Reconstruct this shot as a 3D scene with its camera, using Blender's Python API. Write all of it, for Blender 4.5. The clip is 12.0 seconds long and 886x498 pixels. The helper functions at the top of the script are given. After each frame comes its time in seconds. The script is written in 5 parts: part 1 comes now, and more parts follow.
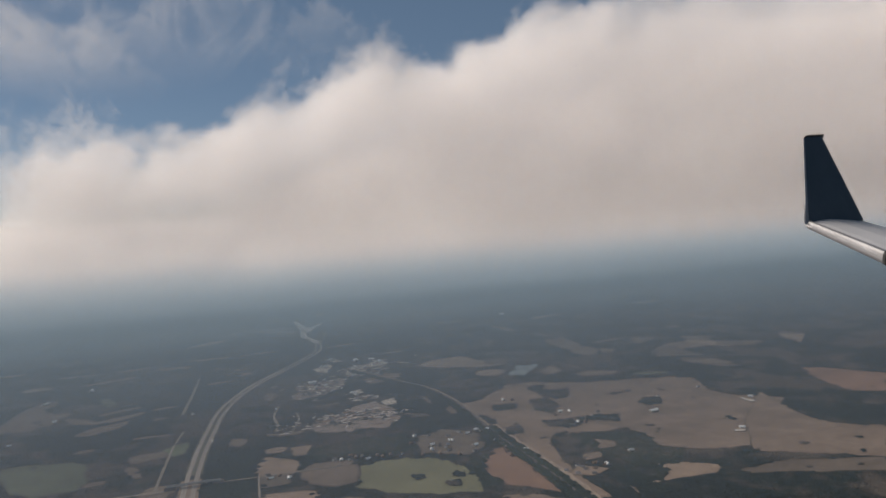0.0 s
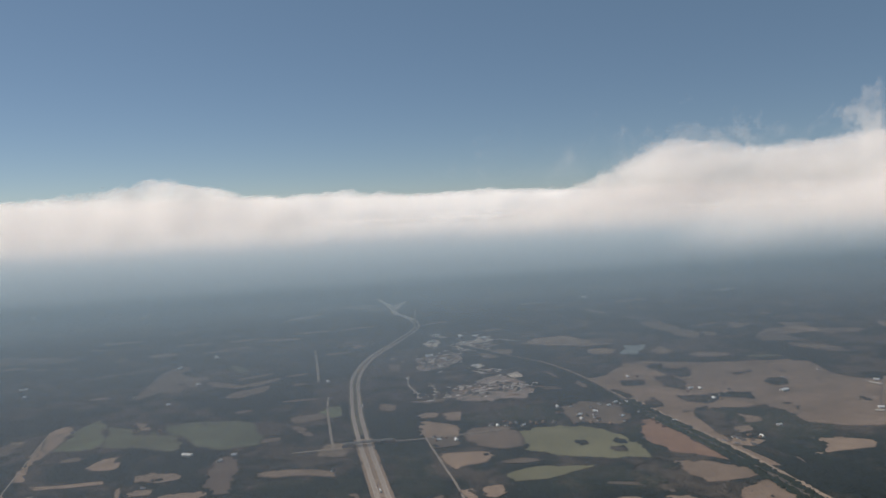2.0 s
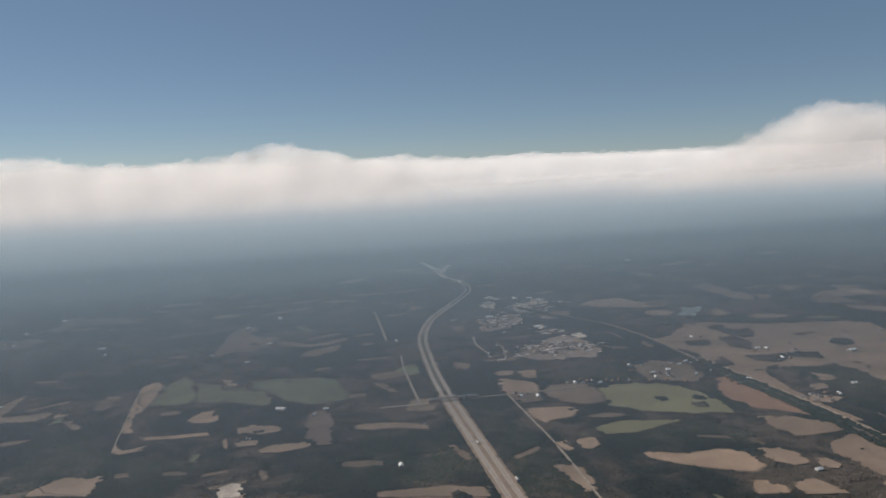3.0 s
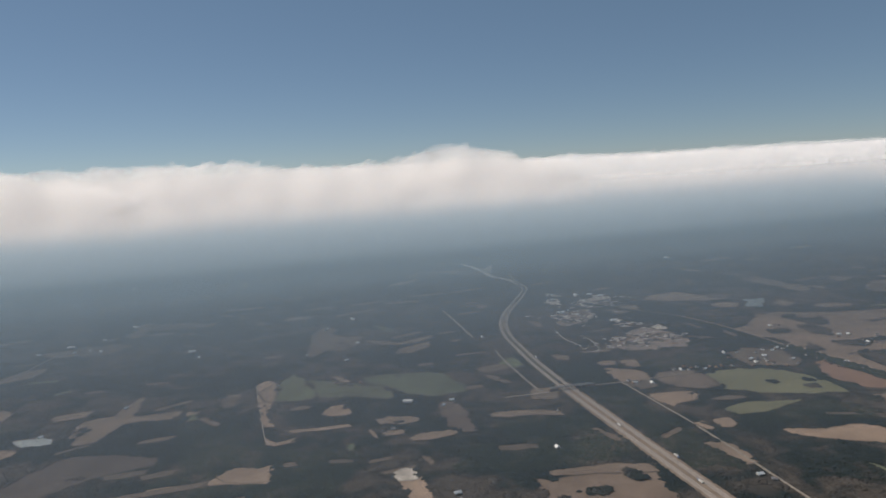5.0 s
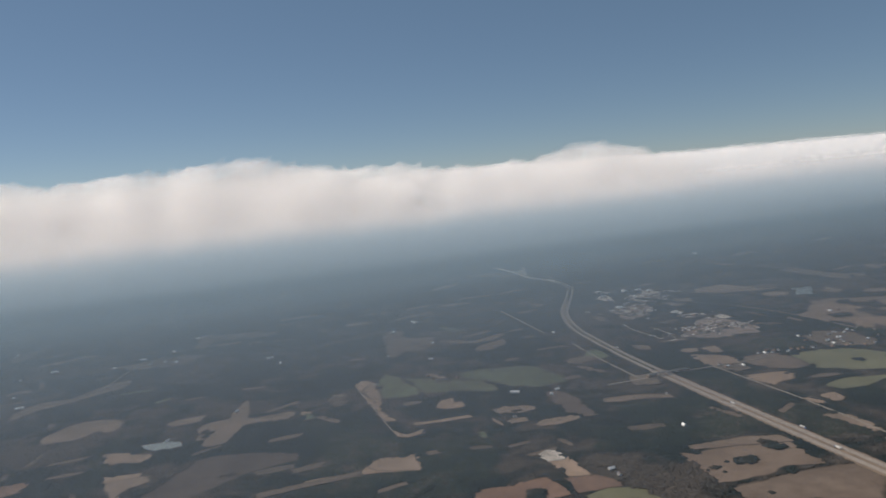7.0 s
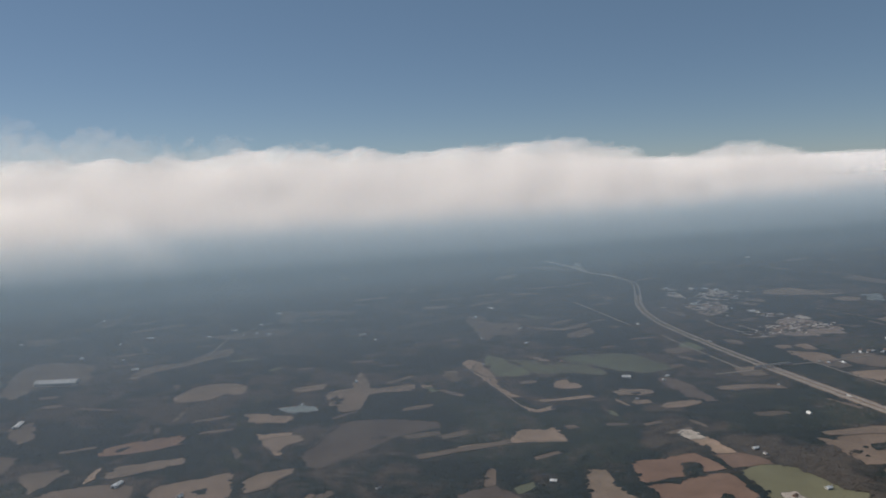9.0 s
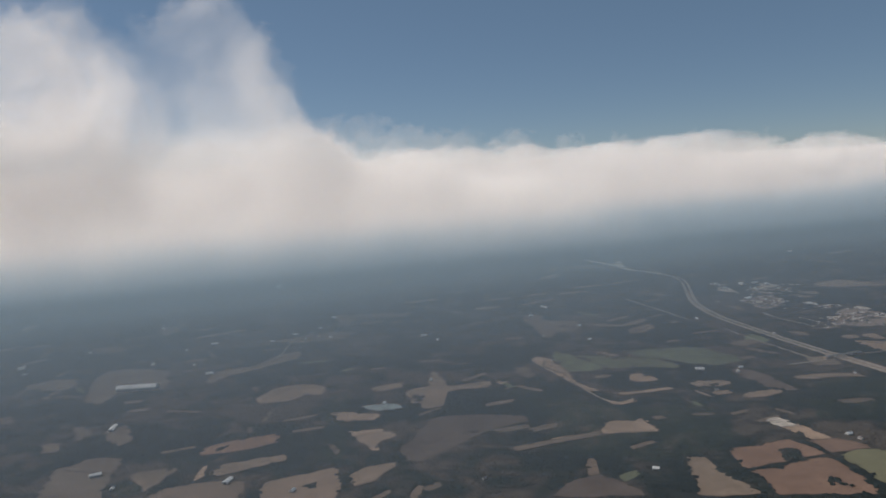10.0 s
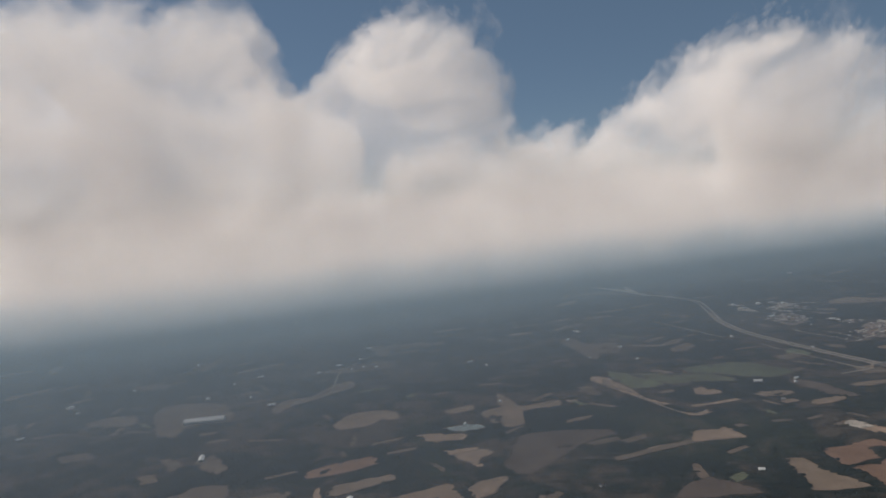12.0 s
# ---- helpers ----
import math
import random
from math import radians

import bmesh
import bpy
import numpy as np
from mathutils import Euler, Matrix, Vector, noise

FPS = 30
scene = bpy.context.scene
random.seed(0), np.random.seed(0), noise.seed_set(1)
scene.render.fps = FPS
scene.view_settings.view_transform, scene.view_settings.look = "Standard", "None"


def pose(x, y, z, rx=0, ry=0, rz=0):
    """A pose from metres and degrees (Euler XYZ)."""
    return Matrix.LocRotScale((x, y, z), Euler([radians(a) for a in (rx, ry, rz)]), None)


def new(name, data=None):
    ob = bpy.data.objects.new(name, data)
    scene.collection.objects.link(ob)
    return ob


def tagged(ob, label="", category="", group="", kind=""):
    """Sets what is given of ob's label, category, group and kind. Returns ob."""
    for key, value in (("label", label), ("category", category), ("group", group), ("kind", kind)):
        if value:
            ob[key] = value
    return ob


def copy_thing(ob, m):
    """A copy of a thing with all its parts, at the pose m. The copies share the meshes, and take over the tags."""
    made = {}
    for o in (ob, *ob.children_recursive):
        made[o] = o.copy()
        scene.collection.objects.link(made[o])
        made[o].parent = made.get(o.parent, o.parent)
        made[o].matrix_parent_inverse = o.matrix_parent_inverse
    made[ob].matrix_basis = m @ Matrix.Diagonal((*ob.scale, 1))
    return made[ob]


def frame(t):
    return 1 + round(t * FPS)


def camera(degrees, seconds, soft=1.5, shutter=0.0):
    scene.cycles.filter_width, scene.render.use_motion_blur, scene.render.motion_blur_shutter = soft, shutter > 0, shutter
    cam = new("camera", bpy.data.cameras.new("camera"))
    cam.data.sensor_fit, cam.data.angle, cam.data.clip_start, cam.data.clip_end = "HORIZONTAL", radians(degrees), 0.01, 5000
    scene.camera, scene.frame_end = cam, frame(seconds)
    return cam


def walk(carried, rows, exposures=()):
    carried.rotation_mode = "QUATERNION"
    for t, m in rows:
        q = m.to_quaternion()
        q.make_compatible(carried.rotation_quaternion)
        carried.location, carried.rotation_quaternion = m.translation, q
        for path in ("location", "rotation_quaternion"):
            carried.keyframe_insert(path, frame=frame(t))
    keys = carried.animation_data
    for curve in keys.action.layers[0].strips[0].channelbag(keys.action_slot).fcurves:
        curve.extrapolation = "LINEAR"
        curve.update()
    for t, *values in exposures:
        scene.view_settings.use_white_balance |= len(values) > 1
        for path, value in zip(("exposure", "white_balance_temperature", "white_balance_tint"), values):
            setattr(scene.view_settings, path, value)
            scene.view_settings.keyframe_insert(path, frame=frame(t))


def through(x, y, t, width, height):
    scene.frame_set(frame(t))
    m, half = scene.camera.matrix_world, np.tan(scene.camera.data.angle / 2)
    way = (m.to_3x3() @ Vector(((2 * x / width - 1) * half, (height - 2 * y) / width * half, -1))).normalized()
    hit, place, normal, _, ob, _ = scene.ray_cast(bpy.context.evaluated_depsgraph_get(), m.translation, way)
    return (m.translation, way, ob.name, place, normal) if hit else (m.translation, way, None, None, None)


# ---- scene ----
cam = camera(63.3, 12.0, soft=1.6)
# Flown in a straight line at a steady height; the whole land is laid out at one fifth of its size.
METRES, EYE, TILT, LEAN, TURN = 400.0, 112.8, -2.8, 3.65, -16.2
ROWS = [
    (0.0, 0.0, 0.0, 0.0, -0.0, 0.0, -0.0),
    (0.5, -0.0374, -0.0091, -0.0037, 0.64, -0.42, -0.62),
    (1.0, -0.0814, -0.0219, -0.0057, 1.67, 0.35, 0.2),
    (1.5, -0.1205, -0.0343, -0.0083, 1.98, -0.4, -1.18),
    (2.0, -0.1613, -0.0488, -0.0106, 2.07, -1.21, -1.34),
    (2.5, -0.2021, -0.063, -0.0132, 3.73, -4.27, -1.61),
    (4.5, -0.3626, -0.1093, -0.0232, 1.26, -2.63, 0.68),
    (5.0, -0.4074, -0.1218, -0.0266, 1.99, -3.55, -0.14),
    (5.5, -0.4447, -0.1312, -0.0294, -1.01, -2.99, -1.33),
    (6.0, -0.4838, -0.1446, -0.032, 0.09, -3.08, 0.94),
    (6.5, -0.5242, -0.1557, -0.0355, 0.12, -3.1, -0.98),
    (7.0, -0.5639, -0.1667, -0.038, 0.32, -2.75, 1.81),
    (9.0, -0.727, -0.2124, -0.048, 0.7, -3.22, -1.09),
    (9.5, -0.7663, -0.2267, -0.0518, -0.18, -3.18, -1.05),
    (10.0, -0.8078, -0.2348, -0.0548, 1.79, -2.86, 0.39),
    (10.5, -0.8462, -0.2438, -0.0584, 0.18, -1.99, -0.86),
    (11.0, -0.8848, -0.2549, -0.0599, -1.24, -1.35, -3.32),
    (11.5, -0.9221, -0.2694, -0.0635, -0.57, -1.05, -0.37),
    (12.0, -0.9563, -0.2781, -0.0652, -0.99, -0.03, 1.86),
]
walk(cam, [(t, pose(0, 0, EYE, TILT, LEAN, TURN) @ pose(METRES * x, METRES * y, METRES * z, 90 + pitch, roll, yaw)) for t, x, y, z, yaw, pitch, roll in ROWS],
     exposures=[(0.0, -0.22, 7000, 12), (0.5, -0.06, 6900, 10), (1.0, 0.05, 6850, 10), (2.5, 0.0, 6850, 10), (5.5, -0.04, 6780, 10), (9.5, -0.12, 6700, 10), (10.5, -0.18, 6800, 10), (11.0, -0.24, 6850, 11), (12.0, -0.3, 6900, 11)])
scene.cycles.transparent_max_bounces = 96

# ---- daylight ----
SUN_UP, SUN_AZ = 36.0, -48.0  # degrees above the horizon, and to the left of +y
world = bpy.data.worlds.new("sky")
scene.world = world
world.use_nodes = True
wn = world.node_tree.nodes
sky = wn.new("ShaderNodeTexSky")
sky.sky_type, sky.sun_disc = "NISHITA", False
sky.sun_elevation, sky.sun_rotation = radians(SUN_UP), radians(SUN_AZ)
sky.altitude, sky.air_density, sky.dust_density, sky.ozone_density = 3500, 0.9, 0.5, 1.0
wn["Background"].inputs["Strength"].default_value = 0.063
veil = wn.new("ShaderNodeMix")  # thin high cloud evens out the blue
veil.data_type = "RGBA"
veil.inputs[0].default_value = 0.4
veil.inputs[7].default_value = (2.45, 4.25, 6.45, 1)
world.node_tree.links.new(sky.outputs[0], veil.inputs[6])
world.node_tree.links.new(veil.outputs[2], wn["Background"].inputs["Color"])
sun = new("sun", bpy.data.lights.new("sun", "SUN"))
sun.data.energy, sun.data.angle, sun.data.color = 5.8, radians(60), (1.0, 0.93, 0.86)  # veiled by high thin cloud
to_sun = Vector((math.sin(radians(SUN_AZ)) * math.cos(radians(SUN_UP)), math.cos(radians(SUN_AZ)) * math.cos(radians(SUN_UP)), math.sin(radians(SUN_UP))))
sun.matrix_world = Matrix.Translation((0, 0, 400)) @ to_sun.to_track_quat("Z", "Y").to_matrix().to_4x4()


# ---- materials ----
class Shade:
    """Short hand for a node material."""

    def __init__(self, name, rough=0.9, metal=0.0):
        self.mat = bpy.data.materials.new(name)
        self.mat.use_nodes = True
        self.t = self.mat.node_tree
        self.b = self.t.nodes["Principled BSDF"]
        self.b.inputs["Roughness"].default_value = rough
        self.b.inputs["Metallic"].default_value = metal
        self.b.inputs["Specular IOR Level"].default_value = 0.25
        self.place = self.node("ShaderNodeNewGeometry").outputs["Position"]

    def node(self, kind, **inputs):
        n = self.t.nodes.new(kind)
        for key, value in inputs.items():
            self.put(n, key.replace("_", " "), value)
        return n

    def put(self, n, key, value):
        key = int(key) if key.isdigit() else key
        if isinstance(value, bpy.types.NodeSocket):
            self.t.links.new(value, n.inputs[key])
        else:
            n.inputs[key].default_value = value

    def noise(self, scale, detail=4.0, rough=0.55, at=None, warp=0.0):
        n = self.node("ShaderNodeTexNoise", Scale=scale, Detail=detail, Roughness=rough, Distortion=warp)
        self.put(n, "Vector", at or self.place)
        return n.outputs[0]

    def math(self, how, a, b=0.0, c=0.0, clamp=False):
        n = self.t.nodes.new("ShaderNodeMath")
        n.operation, n.use_clamp = how, clamp
        for i, v in enumerate((a, b, c)):
            self.put(n, str(i), v)
        return n.outputs[0]

    def ramp(self, fac, *stops):
        n = self.t.nodes.new("ShaderNodeValToRGB")
        while len(n.color_ramp.elements) < len(stops):
            n.color_ramp.elements.new(0.5)
        for e, (p, c) in zip(n.color_ramp.elements, stops):
            e.position, e.color = p, (*c, 1) if len(c) == 3 else c
        self.put(n, "Fac", fac)
        return n.outputs[0]

    def mix(self, fac, a, b, how="MIX"):
        n = self.t.nodes.new("ShaderNodeMix")
        n.data_type, n.blend_type = "RGBA", how
        self.put(n, "0", fac)
        self.put(n, "6", (*a, 1) if isinstance(a, tuple) else a)
        self.put(n, "7", (*b, 1) if isinstance(b, tuple) else b)
        return n.outputs[2]

    def colour(self, value):
        self.put(self.b, "Base Color", (*value, 1) if isinstance(value, tuple) else value)
        return self

    def bump(self, height, strength=0.4, distance=0.3):
        n = self.node("ShaderNodeBump", Strength=strength, Distance=distance, Height=height)
        self.t.links.new(n.outputs[0], self.b.inputs["Normal"])
        return self


def dim(c, k):
    return tuple(min(1.0, v * k) for v in c)


# from evergreen stands over mixed woods to bare brown ones
STANDS = ((0.009, 0.017, 0.018), (0.014, 0.022, 0.021), (0.026, 0.029, 0.027), (0.041, 0.038, 0.034), (0.066, 0.056, 0.048))


def stand_tone(s, tones):
    """Stands of unlike trees, large ones with smaller patches in them."""
    big, mid = s.noise(0.016, 3, 0.5, warp=0.5), s.noise(0.06, 4, 0.55, warp=0.8)
    f = s.math("MULTIPLY_ADD", s.math("SUBTRACT", mid, 0.5), 0.75, big)
    return s.ramp(f, *[(0.39 + 0.22 * i / (len(tones) - 1), t) for i, t in enumerate(tones)])


def ground_material():
    s = Shade("woodland_floor", 1.0)
    small = s.noise(0.35, 6)
    return s.colour(s.mix(s.math("MULTIPLY", small, 0.3), stand_tone(s, STANDS), (0.028, 0.026, 0.022))).bump(small, 0.4, 0.6).mat


def field_material(name, base, furrow=0.12, green=None):
    s = Shade(name, 1.0)
    info = s.node("ShaderNodeObjectInfo").outputs["Random"]
    big, mid, fine = s.noise(0.035, 5, 0.6), s.noise(0.16, 5, 0.6), s.noise(1.6, 4, 0.6)
    turn = s.node("ShaderNodeVectorRotate", Vector=s.place)
    turn.rotation_type = "Z_AXIS"
    s.put(turn, "Angle", s.math("MULTIPLY", info, 6.3))
    wave = s.node("ShaderNodeTexWave", Scale=0.22, Distortion=1.2, Detail=2.0, Vector=turn.outputs[0])
    c = s.ramp(big, (0.3, dim(base, 0.66)), (0.5, base), (0.72, dim(base, 1.25)))
    c = s.mix(s.math("MULTIPLY", s.ramp(mid, (0.35, (0, 0, 0)), (0.65, (1, 1, 1))), 0.6), c, green or dim(base, 0.68))
    c = s.mix(s.math("MULTIPLY", wave.outputs[1], furrow), c, dim(base, 0.5))
    rim = s.node("ShaderNodeAttribute")
    rim.attribute_name = "rim"  # rough grass and brush along the edge
    brush = s.math("MULTIPLY_ADD", s.math("SUBTRACT", mid, 0.5), 1.6, s.math("MULTIPLY", rim.outputs["Fac"], 1.2), clamp=True)
    c = s.mix(s.math("MULTIPLY", s.math("SUBTRACT", 1.0, brush), 0.9), c, (0.047, 0.043, 0.037))
    hsv = s.node("ShaderNodeHueSaturation", Color=c)
    s.put(hsv, "Value", s.math("MULTIPLY_ADD", info, 0.4, 0.75))
    s.put(hsv, "Saturation", s.math("MULTIPLY_ADD", info, 0.16, 0.86))
    return s.colour(hsv.outputs[0]).bump(fine, 0.4, 0.3).mat


FIELD = {
    "tan": field_material("stubble_straw", (0.28, 0.203, 0.15)),
    "brown": field_material("dry_grass_brown", (0.205, 0.15, 0.114), 0.08),
    "red": field_material("red_clay_soil", (0.22, 0.135, 0.096), 0.15),
    "green": field_material("faded_pasture", (0.165, 0.16, 0.095), 0.06, (0.145, 0.14, 0.08)),
    "green2": field_material("winter_wheat", (0.148, 0.168, 0.09), 0.1, (0.14, 0.13, 0.085)),
    "dull": field_material("rough_grass", (0.17, 0.13, 0.1), 0.05),
    "dullgreen": field_material("rough_pasture", (0.12, 0.135, 0.085), 0.05),
    "dark": field_material("dark_ploughed_soil", (0.115, 0.088, 0.075), 0.12),
    "pgreen": field_material("young_pasture", (0.135, 0.155, 0.085), 0.05, (0.16, 0.135, 0.09)),
    "quarry": field_material("churned_quarry_clay", (0.42, 0.315, 0.255), 0.03, (0.24, 0.2, 0.17)),
    "pale": field_material("bare_quarry_ground", (0.62, 0.54, 0.45), 0.03, (0.2, 0.18, 0.165)),
}
FIELD_WORDS = {
    "tan": ("pale tan stubble field bordered by dark woods", "field"),
    "brown": ("dry brown grass field with ragged wooded edges", "field"),
    "red": ("reddish brown ploughed clay field between hedgerows", "field"),
    "green": ("faded yellow-green pasture bordered by trees", "pasture"),
    "green2": ("bright green winter wheat field near a farm", "field"),
    "dull": ("dull brown rough grass field beside woods", "field"),
    "dullgreen": ("dull grey-green pasture between dark woods", "pasture"),
    "dark": ("dark brown ploughed field surrounded by bare woods", "field"),
    "pgreen": ("soft green pasture with brown patches beside a farm", "pasture"),
    "quarry": ("churned pinkish clay ground at a quarry", "bare ground"),
    "pale": ("pale bare disturbed ground at an industrial site", "bare ground"),
}


def plain_material(name, base, rough=0.8, scale=2.0, spread=0.25, metal=0.0):
    s = Shade(name, rough, metal)
    info = s.node("ShaderNodeObjectInfo").outputs["Random"]
    n, m = s.noise(scale, 5), s.noise(scale * 0.12, 3)
    c = s.ramp(n, (0.3, dim(base, 1 - spread)), (0.7, dim(base, 1 + spread)))
    c = s.mix(s.math("MULTIPLY", m, 0.5), c, dim(base, 0.8))
    hsv = s.node("ShaderNodeHueSaturation", Color=c)
    s.put(hsv, "Value", s.math("MULTIPLY_ADD", info, 0.4, 0.8))
    return s.colour(hsv.outputs[0]).bump(n, 0.2, 0.05).mat


def foliage_material(name, *tones):
    """Woods whose stands differ in tone; tones from evergreen to bare brown."""
    s = Shade(name, 1.0)
    info = s.node("ShaderNodeNewGeometry").outputs["Random Per Island"]
    c = stand_tone(s, tones)
    hsv = s.node("ShaderNodeHueSaturation", Color=c)
    s.put(hsv, "Value", s.math("MULTIPLY_ADD", info, 0.16, 0.92))
    return s.colour(hsv.outputs[0]).bump(s.noise(2.5, 4), 0.15, 0.2).mat


GROUND = ground_material()
WOODS = foliage_material("bare_mixed_woods", *STANDS)
PINES = foliage_material("pine_green", (0.012, 0.022, 0.018), (0.024, 0.034, 0.024))
ASPHALT = plain_material("worn_asphalt", (0.15, 0.145, 0.138), 0.9, 0.8)
VERGE = plain_material("mown_dry_verge", (0.275, 0.21, 0.16), 1.0, 0.25)
ROUGH_VERGE = plain_material("rough_green_verge", (0.125, 0.118, 0.088), 1.0, 0.25)
GRAVEL = plain_material("gravel_lane", (0.24, 0.208, 0.172), 1.0, 0.6)
BALLAST = plain_material("rail_ballast", (0.085, 0.075, 0.068), 1.0, 0.8)
STEEL = plain_material("dull_steel", (0.2, 0.17, 0.15), 0.6, 3.0, 0.2, 0.7)
PAVEMENT = plain_material("worn_concrete_pavement", (0.29, 0.245, 0.21), 0.9, 0.8)
CONCRETE = plain_material("bridge_concrete", (0.42, 0.4, 0.37), 0.9, 1.0)
LINE_PAINT = plain_material("road_line_paint", (0.5, 0.47, 0.42), 0.7, 3.0, 0.1)
WALL_WHITE = plain_material("white_siding", (0.62, 0.6, 0.56), 0.8, 3.0, 0.08)
WALL_BRICK = plain_material("brown_brick_wall", (0.3, 0.18, 0.13), 0.9, 4.0)
ROOF_METAL = plain_material("bright_metal_roof", (0.8, 0.8, 0.78), 0.45, 1.5, 0.1)
ROOF_GREY = plain_material("grey_shingle_roof", (0.2, 0.19, 0.19), 0.9, 3.0)
ROOF_BROWN = plain_material("brown_shingle_roof", (0.2, 0.14, 0.1), 0.9, 3.0)
DARK = plain_material("dark_opening", (0.05, 0.05, 0.055), 0.5, 3.0)
TYRE = plain_material("black_tyre", (0.03, 0.03, 0.03), 0.9, 6.0)
CAB = plain_material("blue_cab_paint", (0.1, 0.16, 0.3), 0.4, 3.0, 0.1)


def water_material():
    s = Shade("pond_water", 0.45)
    s.b.inputs["Specular IOR Level"].default_value = 0.3
    n = s.noise(0.5, 4)
    return s.colour(s.ramp(n, (0.3, (0.17, 0.22, 0.23)), (0.7, (0.25, 0.29, 0.29)))).bump(n, 0.12, 0.1).mat


WATER = water_material()


def thin_material(name, density, white, through=0.5):
    """A thin sheet of droplets: partly clear, the rest lit from both sides."""
    m = Shade(name)
    t, out = m.t, m.t.nodes["Material Output"]
    t.nodes.remove(m.b)
    fac = density(m)
    white = white(m) if callable(white) else (*white, 1)
    front, back = m.node("ShaderNodeBsdfDiffuse", Color=white), m.node("ShaderNodeBsdfTranslucent", Color=white)
    lit, full = m.node("ShaderNodeMixShader", Fac=through), m.node("ShaderNodeMixShader", Fac=fac)
    t.links.new(front.outputs[0], lit.inputs[1])
    t.links.new(back.outputs[0], lit.inputs[2])
    t.links.new(m.node("ShaderNodeBsdfTransparent").outputs[0], full.inputs[1])
    t.links.new(lit.outputs[0], full.inputs[2])
    t.links.new(full.outputs[0], out.inputs["Surface"])
    return m.mat


def cloud_material(name, size, grain, warp=0.5, tear=0.0, white=(0.998, 0.972, 0.958)):
    """size: metres of the billows that the cloud's edge breaks into; tear: how uneven its body is."""

    def density(m):
        cover, thick = m.node("ShaderNodeAttribute"), m.node("ShaderNodeAttribute")
        cover.attribute_name, thick.attribute_name = "cover", "thick"
        billows, curls = m.noise(1.0 / size, 5, 0.55, warp=warp), m.noise(3.1 / size, 4, 0.55, warp=warp)
        rough = m.math("ADD", m.math("MULTIPLY", m.math("SUBTRACT", billows, 0.5), grain), m.math("MULTIPLY", m.math("SUBTRACT", curls, 0.5), grain * 0.55))
        r = m.node("ShaderNodeMapRange", Value=m.math("ADD", cover.outputs["Fac"], rough))
        r.interpolation_type = "SMOOTHSTEP"
        body = m.node("ShaderNodeMapRange", Value=m.noise(0.75 / size, 4, 0.6, warp=warp))
        m.put(body, "From Min", 0.4), m.put(body, "From Max", 0.58), m.put(body, "To Min", 1.0 - tear)
        body.interpolation_type = "SMOOTHSTEP"
        return m.math("MULTIPLY", m.math("MULTIPLY", r.outputs[0], body.outputs[0]), thick.outputs["Fac"])

    return thin_material(name, density, white, 0.5)


CLOUD_NEAR = cloud_material("near_cloud_droplets", 6.0, 5.0, 0.8, 0.3, (0.94, 0.915, 0.905))
CLOUD_TORN = cloud_material("billowing_cloud_droplets", 6.0, 6.0, 1.0, 0.75)
CLOUD_WISP = cloud_material("torn_cloud_droplets", 3.6, 4.0, 1.2, 0.9)
CLOUD_MID = cloud_material("cloud_bank_droplets", 6.5, 4.5, 0.6, 0.55)
CLOUD_FAR = cloud_material("far_cloud_droplets", 15.0, 3.8, 0.5, 0.25)


# distance haze painted as opacity that grows with y, up to most
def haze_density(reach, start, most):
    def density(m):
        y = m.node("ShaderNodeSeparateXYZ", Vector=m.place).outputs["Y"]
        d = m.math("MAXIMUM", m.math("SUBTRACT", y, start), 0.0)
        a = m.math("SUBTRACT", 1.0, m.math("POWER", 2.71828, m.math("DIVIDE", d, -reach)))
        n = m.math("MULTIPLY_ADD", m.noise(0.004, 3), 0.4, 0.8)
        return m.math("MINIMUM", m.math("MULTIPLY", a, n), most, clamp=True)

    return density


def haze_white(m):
    """Haze colour painted by y: bluish near by, whiter and brighter far off."""
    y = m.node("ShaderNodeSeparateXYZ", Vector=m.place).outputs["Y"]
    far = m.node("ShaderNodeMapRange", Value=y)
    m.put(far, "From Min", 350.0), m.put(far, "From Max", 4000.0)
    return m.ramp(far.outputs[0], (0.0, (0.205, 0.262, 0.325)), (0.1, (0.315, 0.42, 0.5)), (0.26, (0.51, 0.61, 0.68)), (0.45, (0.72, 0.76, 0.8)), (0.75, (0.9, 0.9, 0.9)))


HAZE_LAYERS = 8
HAZE = thin_material("painted_blue_haze", haze_density(400.0 * HAZE_LAYERS, 150.0, 0.24), haze_white, 0.12)


# ---- ways to make meshes ----
def part(name, bm, material, parent=None, label=""):
    me = bpy.data.meshes.new(name)
    bm.to_mesh(me)
    bm.free()
    me.materials.append(material)
    ob = new(name, me)
    ob.parent = parent
    return tagged(ob, label)


def mesh_of(name, verts, faces, material, smooth=False):
    me = bpy.data.meshes.new(name)
    me.from_pydata(verts, [], faces)
    me.materials.append(material)
    if smooth:
        me.polygons.foreach_set("use_smooth", [True] * len(me.polygons))
    me.update()
    return new(name, me)


def box(bm, x0, x1, y0, y1, z0, z1, bevel=0.0):
    made = bmesh.ops.create_cube(bm, size=1.0, matrix=Matrix.Translation(((x0 + x1) / 2, (y0 + y1) / 2, (z0 + z1) / 2)) @ Matrix.Diagonal((x1 - x0, y1 - y0, z1 - z0, 1)))
    if bevel:
        edges = list({e for v in made["verts"] for e in v.link_edges})
        bmesh.ops.bevel(bm, geom=edges, offset=bevel, segments=1, affect="EDGES")
    return bm


def boxed(*size, bevel=0.0):
    return box(bmesh.new(), *size, bevel=bevel)


